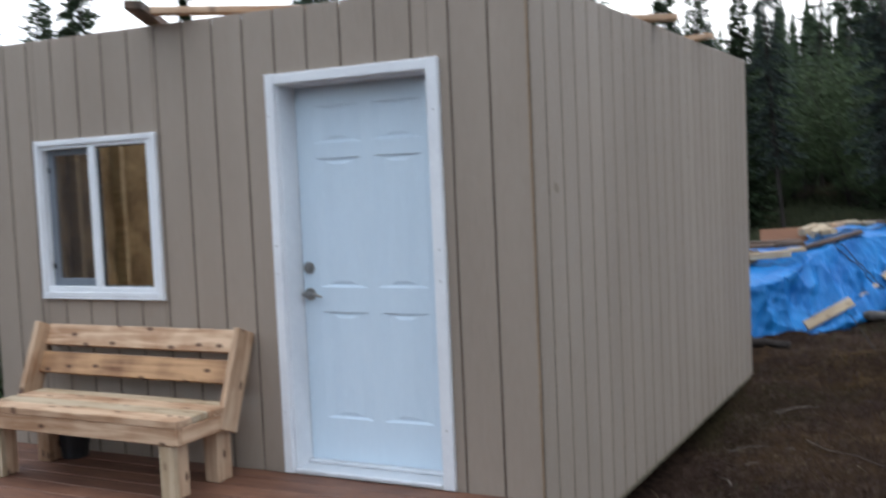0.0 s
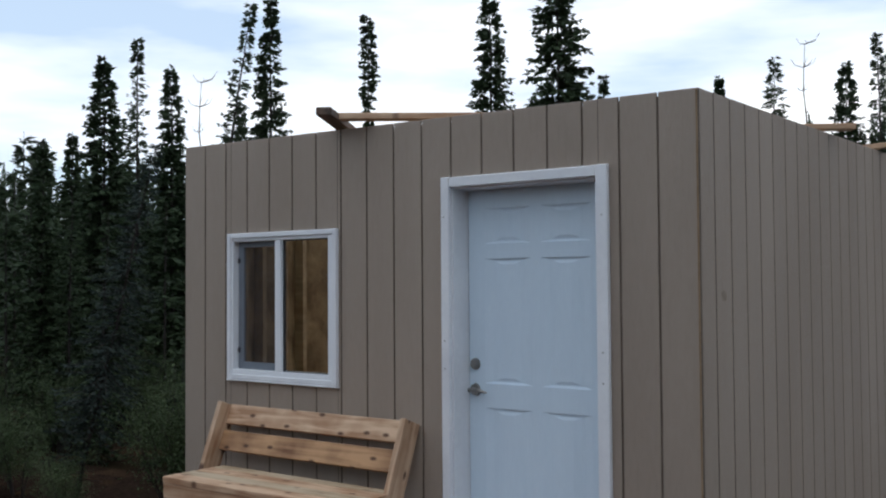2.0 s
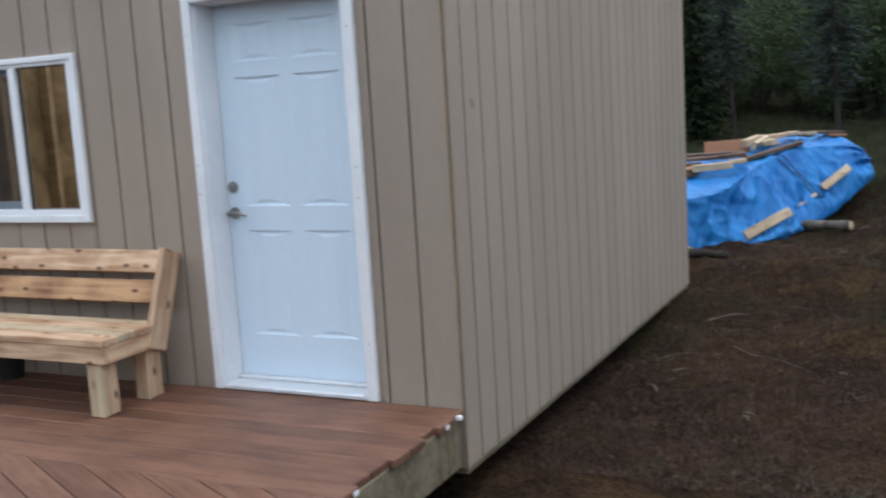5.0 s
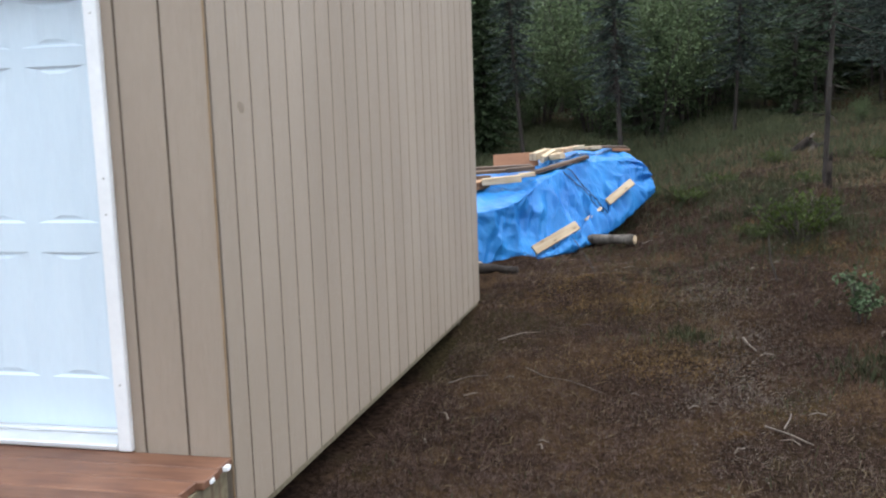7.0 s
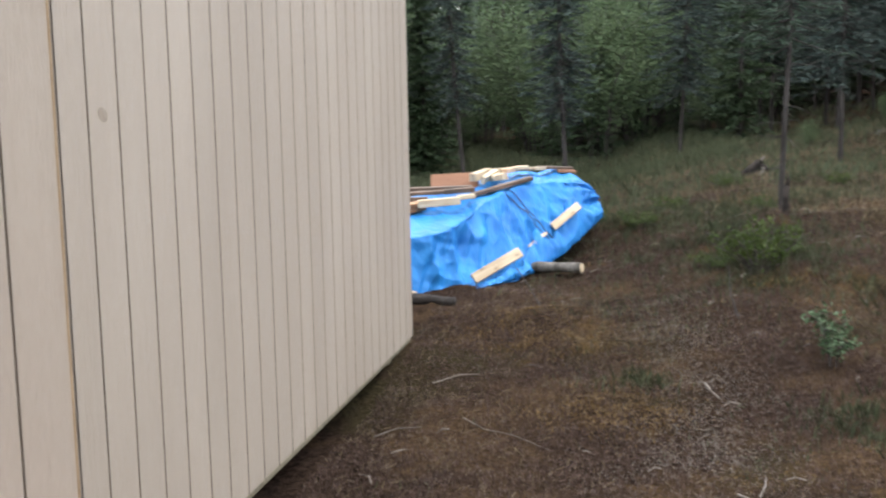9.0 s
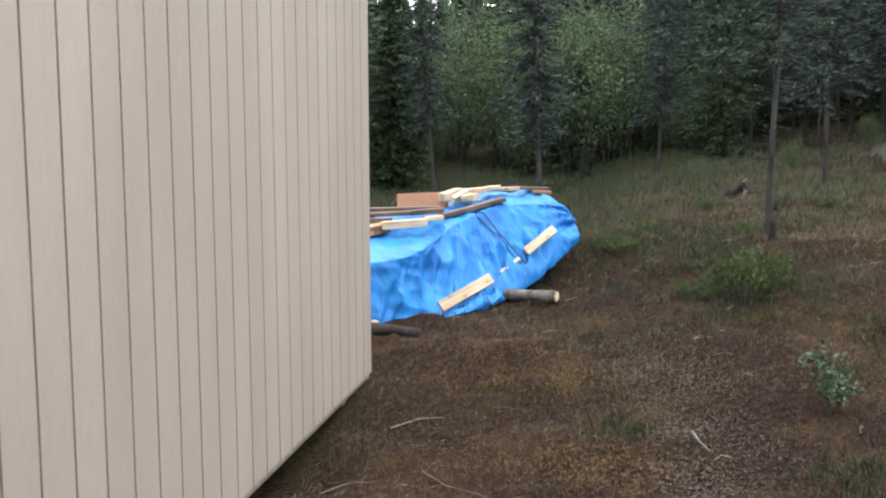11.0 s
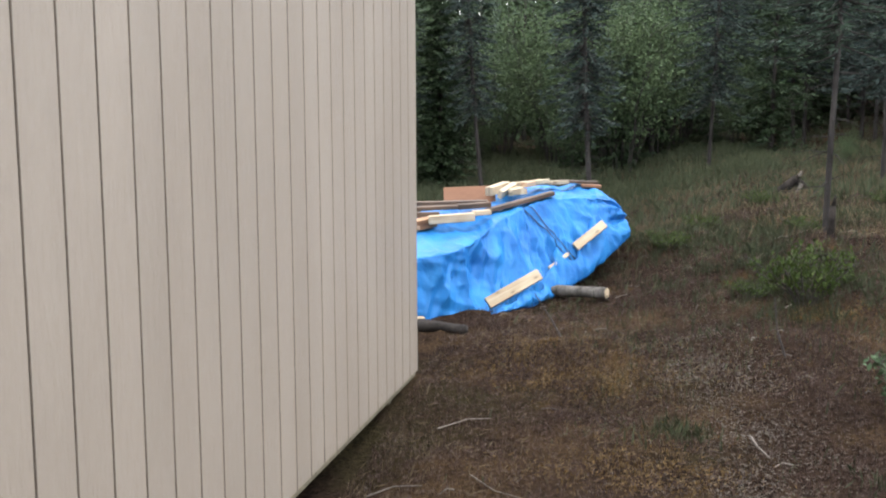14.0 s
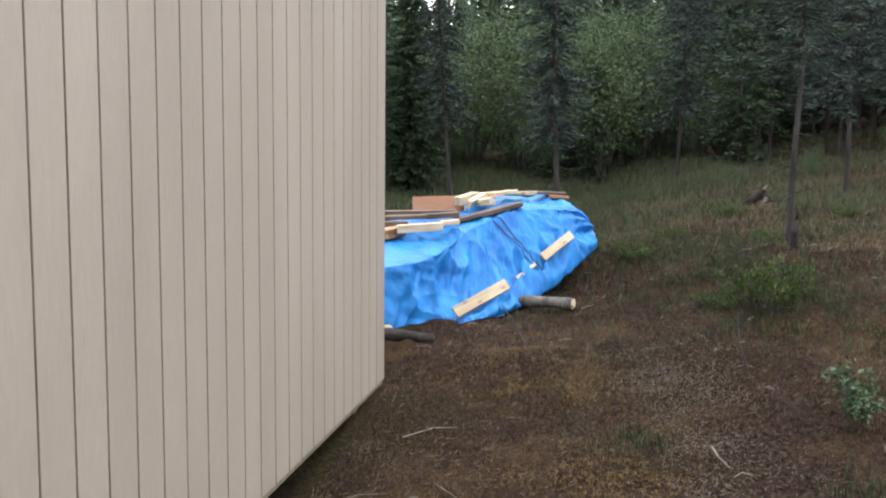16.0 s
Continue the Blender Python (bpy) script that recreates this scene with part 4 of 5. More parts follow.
# ---------------------------------------------------------------- trees and shrubs
def spruce_meshes(seed, height, reach, clear, step=0.13, per=5, sprig=0.13, droop=0.35, thin=1.0, club=0.0, needles=None, bare=10, trunk=0.0, slim=1.0):
    """Trunk and crown of a black spruce. clear: height of the bare trunk; thin: share of the sprigs that live; club: a denser top."""
    rng = np.random.default_rng(seed)
    r0 = trunk or (0.0060 * height + 0.010)
    tv, tf, cv, cf = [], [], [], []
    zs = np.linspace(-0.25, height, 16)
    wob = np.cumsum(rng.normal(0, 0.012, (16, 2)), 0) * height / 8
    wob -= wob[1]
    pts = [np.array((wob[i, 0], wob[i, 1], z)) for i, z in enumerate(zs)]
    radii = [r0 * (1.22 if i == 0 else 1.0) * max(0.06, 1 - max(z, 0) / height) ** 0.8 + 0.003 for i, z in enumerate(zs)]
    tube_path(tv, tf, pts, radii, 8)

    def axis(z):
        f = (z + 0.25) / (height + 0.25) * 15
        i = min(int(f), 14)
        return pts[i] + (pts[i + 1] - pts[i]) * (f - i)

    for _ in range(bare):                                   # dead twigs under the crown
        z, a, ln = rng.uniform(0.25 * clear, clear + 0.3), rng.uniform(0, 6.28), rng.uniform(0.12, 0.5) * reach
        p = axis(z)
        q = p + np.array((math.cos(a), math.sin(a), rng.uniform(-0.5, 0.15))) * ln
        tube_path(tv, tf, [p, (p + q) / 2 + (0, 0, 0.02), q], [0.008, 0.005, 0.002], 3)
    z = clear
    while z < height - 0.03:
        rel = (height - z) / (height - clear)
        prof = rel ** 0.72 * (1.0 if rel < 0.85 else 1.0 - 1.6 * (rel - 0.85))
        if club:
            prof = prof * (1 - club) + club * (0.75 if rel < 0.28 else 0.34)
        ragged = 0.84 + 0.16 * math.sin(7 * z + seed) * math.sin(3.1 * z + 2 * seed)
        for _ in range(per):
            a = rng.uniform(0, 2 * math.pi)
            ln = max(0.06, reach * prof * ragged * rng.uniform(0.55, 1.2))
            p0 = axis(min(height - 0.02, z + rng.uniform(-1.1, 1.1) * step))
            out = np.array((math.cos(a), math.sin(a), 0.0))
            side = np.array((-out[1], out[0], 0.0))
            dr = droop * rng.uniform(0.6, 1.4) * (0.3 + 0.7 * rel)
            n = max(3, int(ln / (sprig * 0.50)))
            line = []
            for i in range(n + 1):
                s = i / n
                line.append(p0 + out * (ln * s) + np.array((0, 0, -dr * ln * (s - 0.35 * s ** 3) + (0.05 * ln if rel < 0.15 else 0))))
            tube_path(tv, tf, [line[0], line[n // 2], line[n]], [0.010 * (0.4 + rel), 0.006 * (0.4 + rel), 0.002], 3)
            for i in range(1, n + 1):
                s = i / n
                if rng.random() > thin:
                    continue
                for sgn in (-1, 1, 0, 2):
                    if sgn == 2 and i % 2:
                        continue
                    ls = sprig * rng.uniform(0.7, 1.35) * (1.1 - 0.35 * s)
                    d = out * (0.75 if sgn in (-1, 1) else 1.0) + side * (sgn * rng.uniform(0.5, 1.0) if sgn in (-1, 1) else rng.uniform(-0.3, 0.3))
                    d = d + np.array((0, 0, rng.uniform(-0.65, 0.50) - (0.5 if sgn == 2 else 0)))
                    d /= np.linalg.norm(d)
                    wv = np.cross(d, rng.normal(0, 1, 3))
                    wv *= slim * ls * rng.uniform(0.10, 0.20) / (np.linalg.norm(wv) + 1e-9)
                    b = line[i] + rng.normal(0, 0.012, 3)
                    k = len(cv)
                    m = b + d * ls * 0.45
                    cv.extend((tuple(b), tuple(m + wv), tuple(b + d * ls), tuple(m - wv)))
                    cf.append((k, k + 1, k + 2, k + 3))
        z += step * rng.uniform(0.75, 1.25)
    return (from_lists("trunk", tv, tf, BARK, True), from_lists("crown", cv, cf, needles or NEEDLES))


def tiered_mesh(seed, height, reach):
    """A far spruce: a thin trunk and many ragged drooping tiers of boughs."""
    rng = np.random.default_rng(seed)
    tv, tf, cv, cf = [], [], [], []
    tube_path(tv, tf, [np.array((0, 0, z)) for z in (-0.3, height * 0.5, height)], [0.07, 0.045, 0.01], 4)
    z = 0.25
    while z < height - 0.1:
        rel = 1 - z / height
        n = 11
        r = reach * (rel ** 0.8) * rng.uniform(0.65, 1.15) + 0.05
        top = z + 0.42 + 0.5 * rel
        a0 = rng.uniform(0, 6.28)
        for k in range(n):
            a, half = a0 + 2 * math.pi * k / n, math.pi / n * 0.8
            rr = r * rng.uniform(0.55, 1.25)
            zz = z - 0.28 * rr * rng.uniform(0.4, 1.6)
            i = len(cv)
            cv.extend(((0.0, 0.0, top), (math.cos(a - half) * rr * 0.55, math.sin(a - half) * rr * 0.55, z + 0.18),
                       (math.cos(a) * rr, math.sin(a) * rr, zz), (math.cos(a + half) * rr * 0.55, math.sin(a + half) * rr * 0.55, z + 0.18)))
            cf.append((i, i + 1, i + 2, i + 3))
        z += 0.30 * rng.uniform(0.8, 1.2)
    return (from_lists("trunk", tv, tf, BARK, True), from_lists("crown", cv, cf, NEEDLES))


def tree_thing(name, meshes, label, category="tree", names=("trunk", "crown")):
    t = empty(name, label=label, category=category)
    for nm, me in zip(names, meshes):
        attach(nm, me, t)
    return t


def deciduous_meshes(seed, height, spread_r, stems, leaves, leaf, material, stem_mat=None):
    rng = np.random.default_rng(seed)
    tv, tf, cv, cf = [], [], [], []
    tips = []
    for _ in range(stems):
        a, r = rng.uniform(0, 6.28), spread_r * rng.uniform(0.25, 1.0)
        h = height * rng.uniform(0.6, 1.05)
        b = np.array((math.cos(a), math.sin(a), 0)) * 0.12 * spread_r
        line = [b + np.array((math.cos(a) * r * s ** 1.4, math.sin(a) * r * s ** 1.4, h * s - (0.1 if s == 0 else 0))) + rng.normal(0, 0.02 * height, 3) * s
                for s in np.linspace(0, 1, 6)]
        rr = 0.006 + 0.0024 * height
        tube_path(tv, tf, line, [rr * (1 - 0.8 * s) for s in np.linspace(0, 1, 6)], 5)
        tips.append(line)
        for _ in range(5):                                  # side branches
            i = rng.integers(2, 5)
            q = line[i] + rng.normal(0, 0.16 * height, 3) * (0.8, 0.8, 0.45) + (0, 0, 0.1 * height)
            tube_path(tv, tf, [line[i], (line[i] + q) / 2, q], [rr * 0.45, rr * 0.3, rr * 0.12], 4)
            tips.append([line[i], (line[i] + q) / 2, q])
    for _ in range(leaves):
        line = tips[rng.integers(len(tips))]
        f = rng.uniform(0.28, 1.0) * (len(line) - 1)
        i = min(int(f), len(line) - 2)
        p = line[i] + (line[i + 1] - line[i]) * (f - i) + rng.normal(0, 0.055 * height, 3) * (1, 1, 0.8)
        if p[2] < 0.04 * height:
            continue
        d = rng.normal(0, 1, 3) + (0, 0, -0.1)
        d /= np.linalg.norm(d)
        w = np.cross(d, rng.normal(0, 1, 3))
        w /= np.linalg.norm(w) + 1e-9
        ls = leaf * rng.uniform(0.6, 1.3)
        up = np.cross(d, w) * ls * 0.10
        k = len(cv)
        cv.extend((tuple(p), tuple(p + d * ls * 0.5 + w * ls * 0.30 + up), tuple(p + d * ls), tuple(p + d * ls * 0.5 - w * ls * 0.30 + up)))
        cf.append((k, k + 1, k + 2, k + 3))
    return (from_lists("woody_base", tv, tf, stem_mat or BARK, True), from_lists("crown", cv, cf, material))


def bare_meshes(seed, height, twigs):
    rng = np.random.default_rng(seed)
    tv, tf = [], []
    pts = [np.array((0.04 * math.sin(2 * z + seed), 0.03 * math.sin(3 * z), z)) for z in np.linspace(-0.2, height, 14)]
    tube_path(tv, tf, pts, [0.06 * (1 - 0.9 * i / 13) for i in range(14)], 7)
    for _ in range(twigs):
        i = rng.integers(5, 14)
        a, ln = rng.uniform(0, 6.28), rng.uniform(0.15, 0.55)
        p = pts[i]
        m = p + np.array((math.cos(a), math.sin(a), 0.3)) * ln * 0.5
        q = m + np.array((math.cos(a + 0.5) * 0.4, math.sin(a + 0.5) * 0.4, 0.6)) * ln * 0.6
        tube_path(tv, tf, [p, m, q], [0.014, 0.009, 0.004], 4)
    return (from_lists("trunk", tv, tf, DEADBARK, True),)


FAR_LABEL = "dark green black spruce in the forest edge"
# patterns of each kind, all 8 m high and scaled where they stand
KINDS = {
    "tall_full": [spruce_meshes(s, 8.0, 1.45, 0.35, 0.105, 7, 0.16, 0.34, 0.98, slim=1.6) for s in (81, 82)],
    "tall_narrow": [spruce_meshes(s, 8.0, 1.00, 0.40, 0.095, 7, 0.14, 0.34, 0.98, slim=1.7) for s in (83, 84)],
    "full": [spruce_meshes(s, 8.0, 1.30, 0.35, 0.15, 5, 0.19, 0.45, 0.97) for s in (1, 2, 3)],
    "narrow": [spruce_meshes(s, 8.0, 0.85, 0.40, 0.14, 6, 0.16, 0.45, 0.95) for s in (4, 5)],
    "sparse": [spruce_meshes(s, 8.0, 0.62, 1.0, 0.15, 6, 0.13, 0.30, 0.85, slim=1.4) for s in (6, 7)],
    "club": [spruce_meshes(8, 8.0, 0.30, 1.4, 0.09, 7, 0.10, 0.4, 0.97, club=0.8, slim=2.2)],
    "dead": [bare_meshes(9, 8.0, 26)],
    "slender": [spruce_meshes(s, 8.0, 0.78, 1.9, 0.085, 6, 0.13, 0.75, 0.97, needles=NEEDLES_D, bare=34, slim=0.7, trunk=0.044) for s in (16, 17)],
    "bushy": [spruce_meshes(s, 8.0, 2.3, 0.15, 0.26, 6, 0.27, 0.30, 0.95, needles=NEEDLES, bare=0) for s in (21, 22)],
    "far": [spruce_meshes(s, 8.0, 1.2, 0.3, 0.46, 4, 0.40, 0.45, 0.95) for s in (10, 11, 12)],
    "trunky": [spruce_meshes(s, 8.0, 1.25, 1.8, 0.115, 6, 0.15, 0.62, 0.96, needles=NEEDLES_D, bare=34, slim=0.6, trunk=0.046) for s in (13, 14, 15)],
}
SPENT = {}


def plant(kind, x, y, height, lean=(0.0, 0.0), turn=None, label="", sink=0.06, name="spruce_tree", z=None):
    """Stands a tree of the kind at a place; the first of each pattern is built, the rest are copies of it."""
    rng = random.Random(int(x * 131 + y * 717))
    meshes = KINDS[kind]
    i = rng.randrange(len(meshes))
    zz = (ground_at(x, y) if z is None else z) - sink
    m = pose(x, y, zz, lean[0], lean[1], 0) @ pose(0, 0, 0, 0, 0, rng.uniform(0, 360) if turn is None else turn) @ Matrix.Scale(height / 8.0, 4)
    if (kind, i) not in SPENT:
        t = tree_thing(name, meshes[i], label or FAR_LABEL)
        tagged(t, group="forest trees")
        SPENT[(kind, i)] = t
        t.matrix_basis = m
        return t
    src = SPENT[(kind, i)]
    keep = src.matrix_basis.copy()
    src.matrix_basis = Matrix.Identity(4)
    t = copy_thing(src, m)
    src.matrix_basis = keep
    if label:
        tagged(t, label=label)
    return t


# trees that stand out against the sky
plant("tall_full", -10.44, 4.08, 5.15, label="dense dark black spruce with a thick rounded top")
plant("sparse", -11.82, 5.6, 5.8, label="ragged thin-branched black spruce with a bent tip")
plant("tall_narrow", -10.69, 5.43, 5.25, label="slim black spruce with a thick top")
plant("dead", -11.21, 6.38, 5.15, label="dead spruce snag with bare forked twigs")
plant("sparse", -12.3, 7.2, 6.7, lean=(-3, 7.5), label="thin leaning black spruce with a tufted top")
plant("tall_narrow", -11.92, 8.6, 6.95, label="tall slim black spruce")
plant("club", -11.30, 10.59, 6.9, label="pole-thin black spruce with a club-shaped top")
plant("tall_narrow", -9.91, 12.93, 7.85, label="tall slim black spruce")
plant("tall_full", -7.75, 11.93, 8.05, label="tall broad black spruce")
plant("tall_narrow", -9.36, 16.76, 6.3)
plant("dead", -5.28, 18.47, 6.6, label="dead spruce snag with bare forked twigs")
plant("tall_full", -4.49, 18.71, 6.05)
plant("sparse", -3.27, 16.96, 6.4, label="ragged thin-branched black spruce")
plant("tall_narrow", -10.04, 2.87, 3.95)
plant("tall_narrow", -12.38, 4.77, 4.4)
plant("tall_narrow", -14.51, 10.22, 5.4)
plant("tall_narrow", -7.73, 19.72, 6.25)
plant("tall_full", -2.6, 17.8, 5.2)

# trees with bare lower trunks at the clearing's edge
plant("slender", 0.80, 11.1, 6.4, lean=(0, -2), label="black spruce with a bare lower trunk at the clearing")
plant("slender", -1.62, 16.8, 7.0, lean=(0, -4), label="black spruce with a bare leaning lower trunk")
plant("trunky", 2.50, 17.6, 6.4, lean=(0, 3), label="black spruce with a bare lower trunk at the clearing")
plant("trunky", 6.80, 18.5, 7.6, label="black spruce with a bare lower trunk at the clearing")
plant("trunky", -6.14, 0.75, 3.4, lean=(-7, 12), label="small black spruce with a dark leaning trunk")
plant("full", -6.5, 20.0, 6.5)
plant("trunky", 4.54, 20.5, 7.2, label="black spruce with a bare lower trunk at the clearing")
plant("trunky", 4.65, 13.03, 6.2, label="black spruce with a charred lower trunk at the clearing")


def near_spruce():
    meshes = spruce_meshes(31, 6.2, 1.0, 1.85, 0.080, 6, 0.095, 0.42, 0.97, needles=NEEDLES_B, bare=18, trunk=0.028, slim=0.5)
    t = tree_thing("spruce_tree", meshes, "black spruce with drooping pale-tipped boughs and bare lower trunk")
    t.matrix_basis = pose(3.24, 8.45, ground_at(3.24, 8.45) - 0.05, 0, 0.6, 20)
    # the broken snag at its foot
    bm = bmesh.new()
    add_tube(bm, (0, 0, -0.1), (0.01, 0.0, 0.30), 0.040, 0.030, 9)
    add_tube(bm, (0.02, 0.01, 0.30), (0.03, 0.0, 0.40), 0.025, 0.006, 6)
    ob = attach("tree_stump", from_bmesh("tree_stump", bm, CHAR, True), None, pose(3.24, 8.12, ground_at(3.24, 8.12)))
    tagged(ob, "short broken charred snag at the foot of a spruce", "stump")


near_spruce()


FAR_STAND = []


def far_tree(x, y, height, tiered=False):
    FAR_STAND.append((x, y, height, tiered))


def build_far_forest():
    """The woods behind the first rows and the ring added behind the camera, too many to count: one object of trunks and
    crowns.
    """
    rng = random.Random(90)
    raw, tiers = [], []
    for trunk, crown in KINDS["far"] + [tiered_mesh(s, 8.0, 1.25) for s in (71, 72, 73, 74)]:
        parts = []
        for me in (trunk, crown):
            v = np.empty(len(me.vertices) * 3)
            me.vertices.foreach_get("co", v)
            q = np.empty(len(me.polygons) * 4, dtype=np.int64)
            me.polygons.foreach_get("vertices", q)
            parts.append((v.reshape(-1, 3), q.reshape(-1, 4)))
        (raw if len(raw) < 3 else tiers).append(parts)
    vs, fs, mats, base = [], [], [], 0
    for x, y, h, tiered in FAR_STAND:
        a, k = rng.uniform(0, 6.28), h / 8.0
        r = np.array(((math.cos(a), -math.sin(a), 0), (math.sin(a), math.cos(a), 0), (0, 0, 1))) * k
        for i, (v, q) in enumerate(rng.choice(tiers if tiered else raw)):
            vs.append(v @ r.T + (x, y, ground_at(x, y) - 0.06))
            fs.append(q + base)
            mats.append(np.full(len(q), i))
            base += len(v)
    V, F = np.concatenate(vs), np.concatenate(fs)
    me = bpy.data.meshes.new("far_forest")
    me.vertices.add(len(V))
    me.vertices.foreach_set("co", V.ravel())
    me.loops.add(F.size)
    me.loops.foreach_set("vertex_index", F.ravel())
    me.polygons.add(len(F))
    me.polygons.foreach_set("loop_start", np.arange(len(F)) * 4)
    me.polygons.foreach_set("material_index", np.concatenate(mats))
    me.materials.append(BARK)
    me.materials.append(NEEDLES)
    me.update(calc_edges=True)
    ob = attach("far_forest", me)
    tagged(ob, "dense dark spruce forest behind the clearing, with an unseen ring added behind the camera", "forest", kind="stuff")


def fill_forest():
    rng = random.Random(21)
    spots = []

    def free(x, y, gap):
        return all((x - a) ** 2 + (y - b) ** 2 > gap * gap for a, b in spots)

    def try_plant(kinds, x, y, h, gap, **kw):
        if free(x, y, gap):
            spots.append((x, y))
            kind = rng.choice(kinds)
            if kind == "far":
                far_tree(x, y, h)
                return
            plant(kind, x, y, h, lean=(rng.uniform(-2, 2), rng.uniform(-2, 2)), **kw)

    # beside the cabin: a dense dark stand
    for _ in range(260):
        x, y = rng.uniform(-24, -6.0), rng.uniform(-3.0, 12)
        if x > -7.0 - 0.25 * max(0, y):
            continue
        far = math.hypot(x - 1.9, y + 4.4)
        try_plant(("full", "narrow", "full") if far < 14 else ("far",), x, y, rng.uniform(0.105, 0.145) * far + 1.6, 0.85)
    for _ in range(24):
        x, y = rng.uniform(-11, -5.2), rng.uniform(-2.5, 6.0)
        if x < -5.4 - 0.3 * max(0, y):
            try_plant(("bushy",), x, y, rng.uniform(1.2, 2.6), 1.2)
    # behind the clearing
    for _ in range(26):
        try_plant(("bushy",), rng.uniform(-5, 3), rng.uniform(19, 24), rng.uniform(1.4, 3.0), 0.8)
    for _ in range(110):
        x, y = rng.uniform(2.7, 16), rng.uniform(18.8, 26)
        try_plant(("trunky", "trunky", "full"), x, y, rng.uniform(5.8, 8.4), 1.25)
    for x, y, h in ((-3.3, 17.6, 6.0), (-2.4, 19.5, 6.6), (-1.2, 22.5, 6.0), (0.3, 23.6, 6.4), (1.6, 24.6, 6.8), (-4.4, 21.0, 5.4)):
        try_plant(("slender",), x, y, h, 0.6)
    for _ in range(90):                                    # the dark inside of the woods
        x, y = rng.uniform(2.5, 18), rng.uniform(21.5, 30)
        try_plant(("full", "trunky"), x, y, rng.uniform(7.5, 10.0), 1.2)
    for _ in range(120):
        x, y = rng.uniform(-10, 22), 25 + 10 * rng.random()
        try_plant(("far",), x, y, rng.uniform(5.5, 8.5) if x > -2.8 else rng.uniform(3.6, 5.0), 1.15)
    for _ in range(900):                                    # deep woods beyond
        x, y = rng.uniform(-24, 36), 28 + 40 * rng.random()
        if free(x, y, 0.8):
            spots.append((x, y))
            far_tree(x, y, (rng.uniform(0.118, 0.146) if x > -9 else rng.uniform(0.095, 0.125)) * math.hypot(x - 1.7, y + 3) + 1.2, True)
    for _ in range(420):
        x, y = rng.uniform(-40, -13), rng.uniform(-10, 26)
        if free(x, y, 0.8) and x < -13 - 0.1 * y:
            spots.append((x, y))
            far_tree(x, y, rng.uniform(0.080, 0.118) * math.hypot(x - 2, y + 4) + 1.5, True)
    # unseen ring behind the camera, added to darken what the window glass reflects
    for _ in range(420):
        a, r = rng.uniform(math.radians(175), math.radians(385)), rng.uniform(17, 34)
        x, y = 0 + r * math.cos(a), -5 + r * math.sin(a)
        if free(x, y, 0.8) and y < 10:
            spots.append((x, y))
            far_tree(x, y, rng.uniform(6.0, 9.0), True)
    # along the edge to the right
    for _ in range(40):
        x, y = rng.uniform(9.5, 20), rng.uniform(9, 20)
        try_plant(("trunky", "narrow"), x, y, rng.uniform(5, 7.5), 1.3)


fill_forest()
build_far_forest()


# willows and alders between the trunks
SHRUBS = [deciduous_meshes(s, 2.6, 1.0, 14, 7500, 0.045, LEAVES) for s in (41, 42, 43)]
SHRUB_THINGS = []


def plant_shrub(x, y, size, i):
    rng = random.Random(int(x * 77 + y * 331))
    m = pose(x, y, ground_at(x, y) - 0.05, 0, 0, rng.uniform(0, 360)) @ Matrix.Scale(size / 2.6, 4)
    if len(SHRUB_THINGS) <= i:
        t = tree_thing("willow_shrub", SHRUBS[i], "bright green leafy willow shrub under the spruces", "shrub", ("woody_base", "crown"))
        tagged(t, group="shrubs at the forest edge")
        t.matrix_basis = m
        SHRUB_THINGS.append(t)
        return
    src = SHRUB_THINGS[i]
    keep = src.matrix_basis.copy()
    src.matrix_basis = Matrix.Identity(4)
    copy_thing(src, m)
    src.matrix_basis = keep


def plant_shrubs():
    rng = random.Random(8)
    k = 0
    for x, y, s in ((0.9, 19.2, 3.6), (1.6, 20.0, 3.4), (-0.6, 20.2, 3.2), (0.2, 21.2, 3.8), (-2.6, 19.6, 3.0), (-3.4, 21.4, 3.4), (1.2, 22, 3.6)):
        plant_shrub(x, y, s, k if k < 3 else rng.randrange(3))
        k += 1
    for _ in range(18):
        x, y = rng.uniform(-6, 13), rng.uniform(20, 25)
        plant_shrub(x, y, rng.uniform(1.2, 2.9), rng.randrange(3))
    for x, y, size in ((4.6, 15.6, 0.6), (3.0, 20.0, 1.4), (1.9, 20.8, 3.3), (6.1, 16.6, 0.6), (-0.2, 19.3, 2.2), (-1.9, 21.0, 3.4), (-0.9, 21.6, 3.6), (0.6, 20.2, 3.6), (2.3, 21.8, 3.4), (-3.0, 20.2, 2.6)):
        plant_shrub(x, y, size, rng.randrange(3))
    for _ in range(20):
        x, y = rng.uniform(-10, -4.7), rng.uniform(-2.0, 4.5)
        if x < -5.0 - 0.3 * max(0, y):
            plant_shrub(x, y, rng.uniform(0.7, 1.4), rng.randrange(3))
    for _ in range(9):
        x, y = rng.uniform(-14, -5.6), rng.uniform(-1.5, 7)
        if x < -6.2 - 0.25 * max(0, y):
            plant_shrub(x, y, rng.uniform(0.5, 1.1), rng.randrange(3))


plant_shrubs()


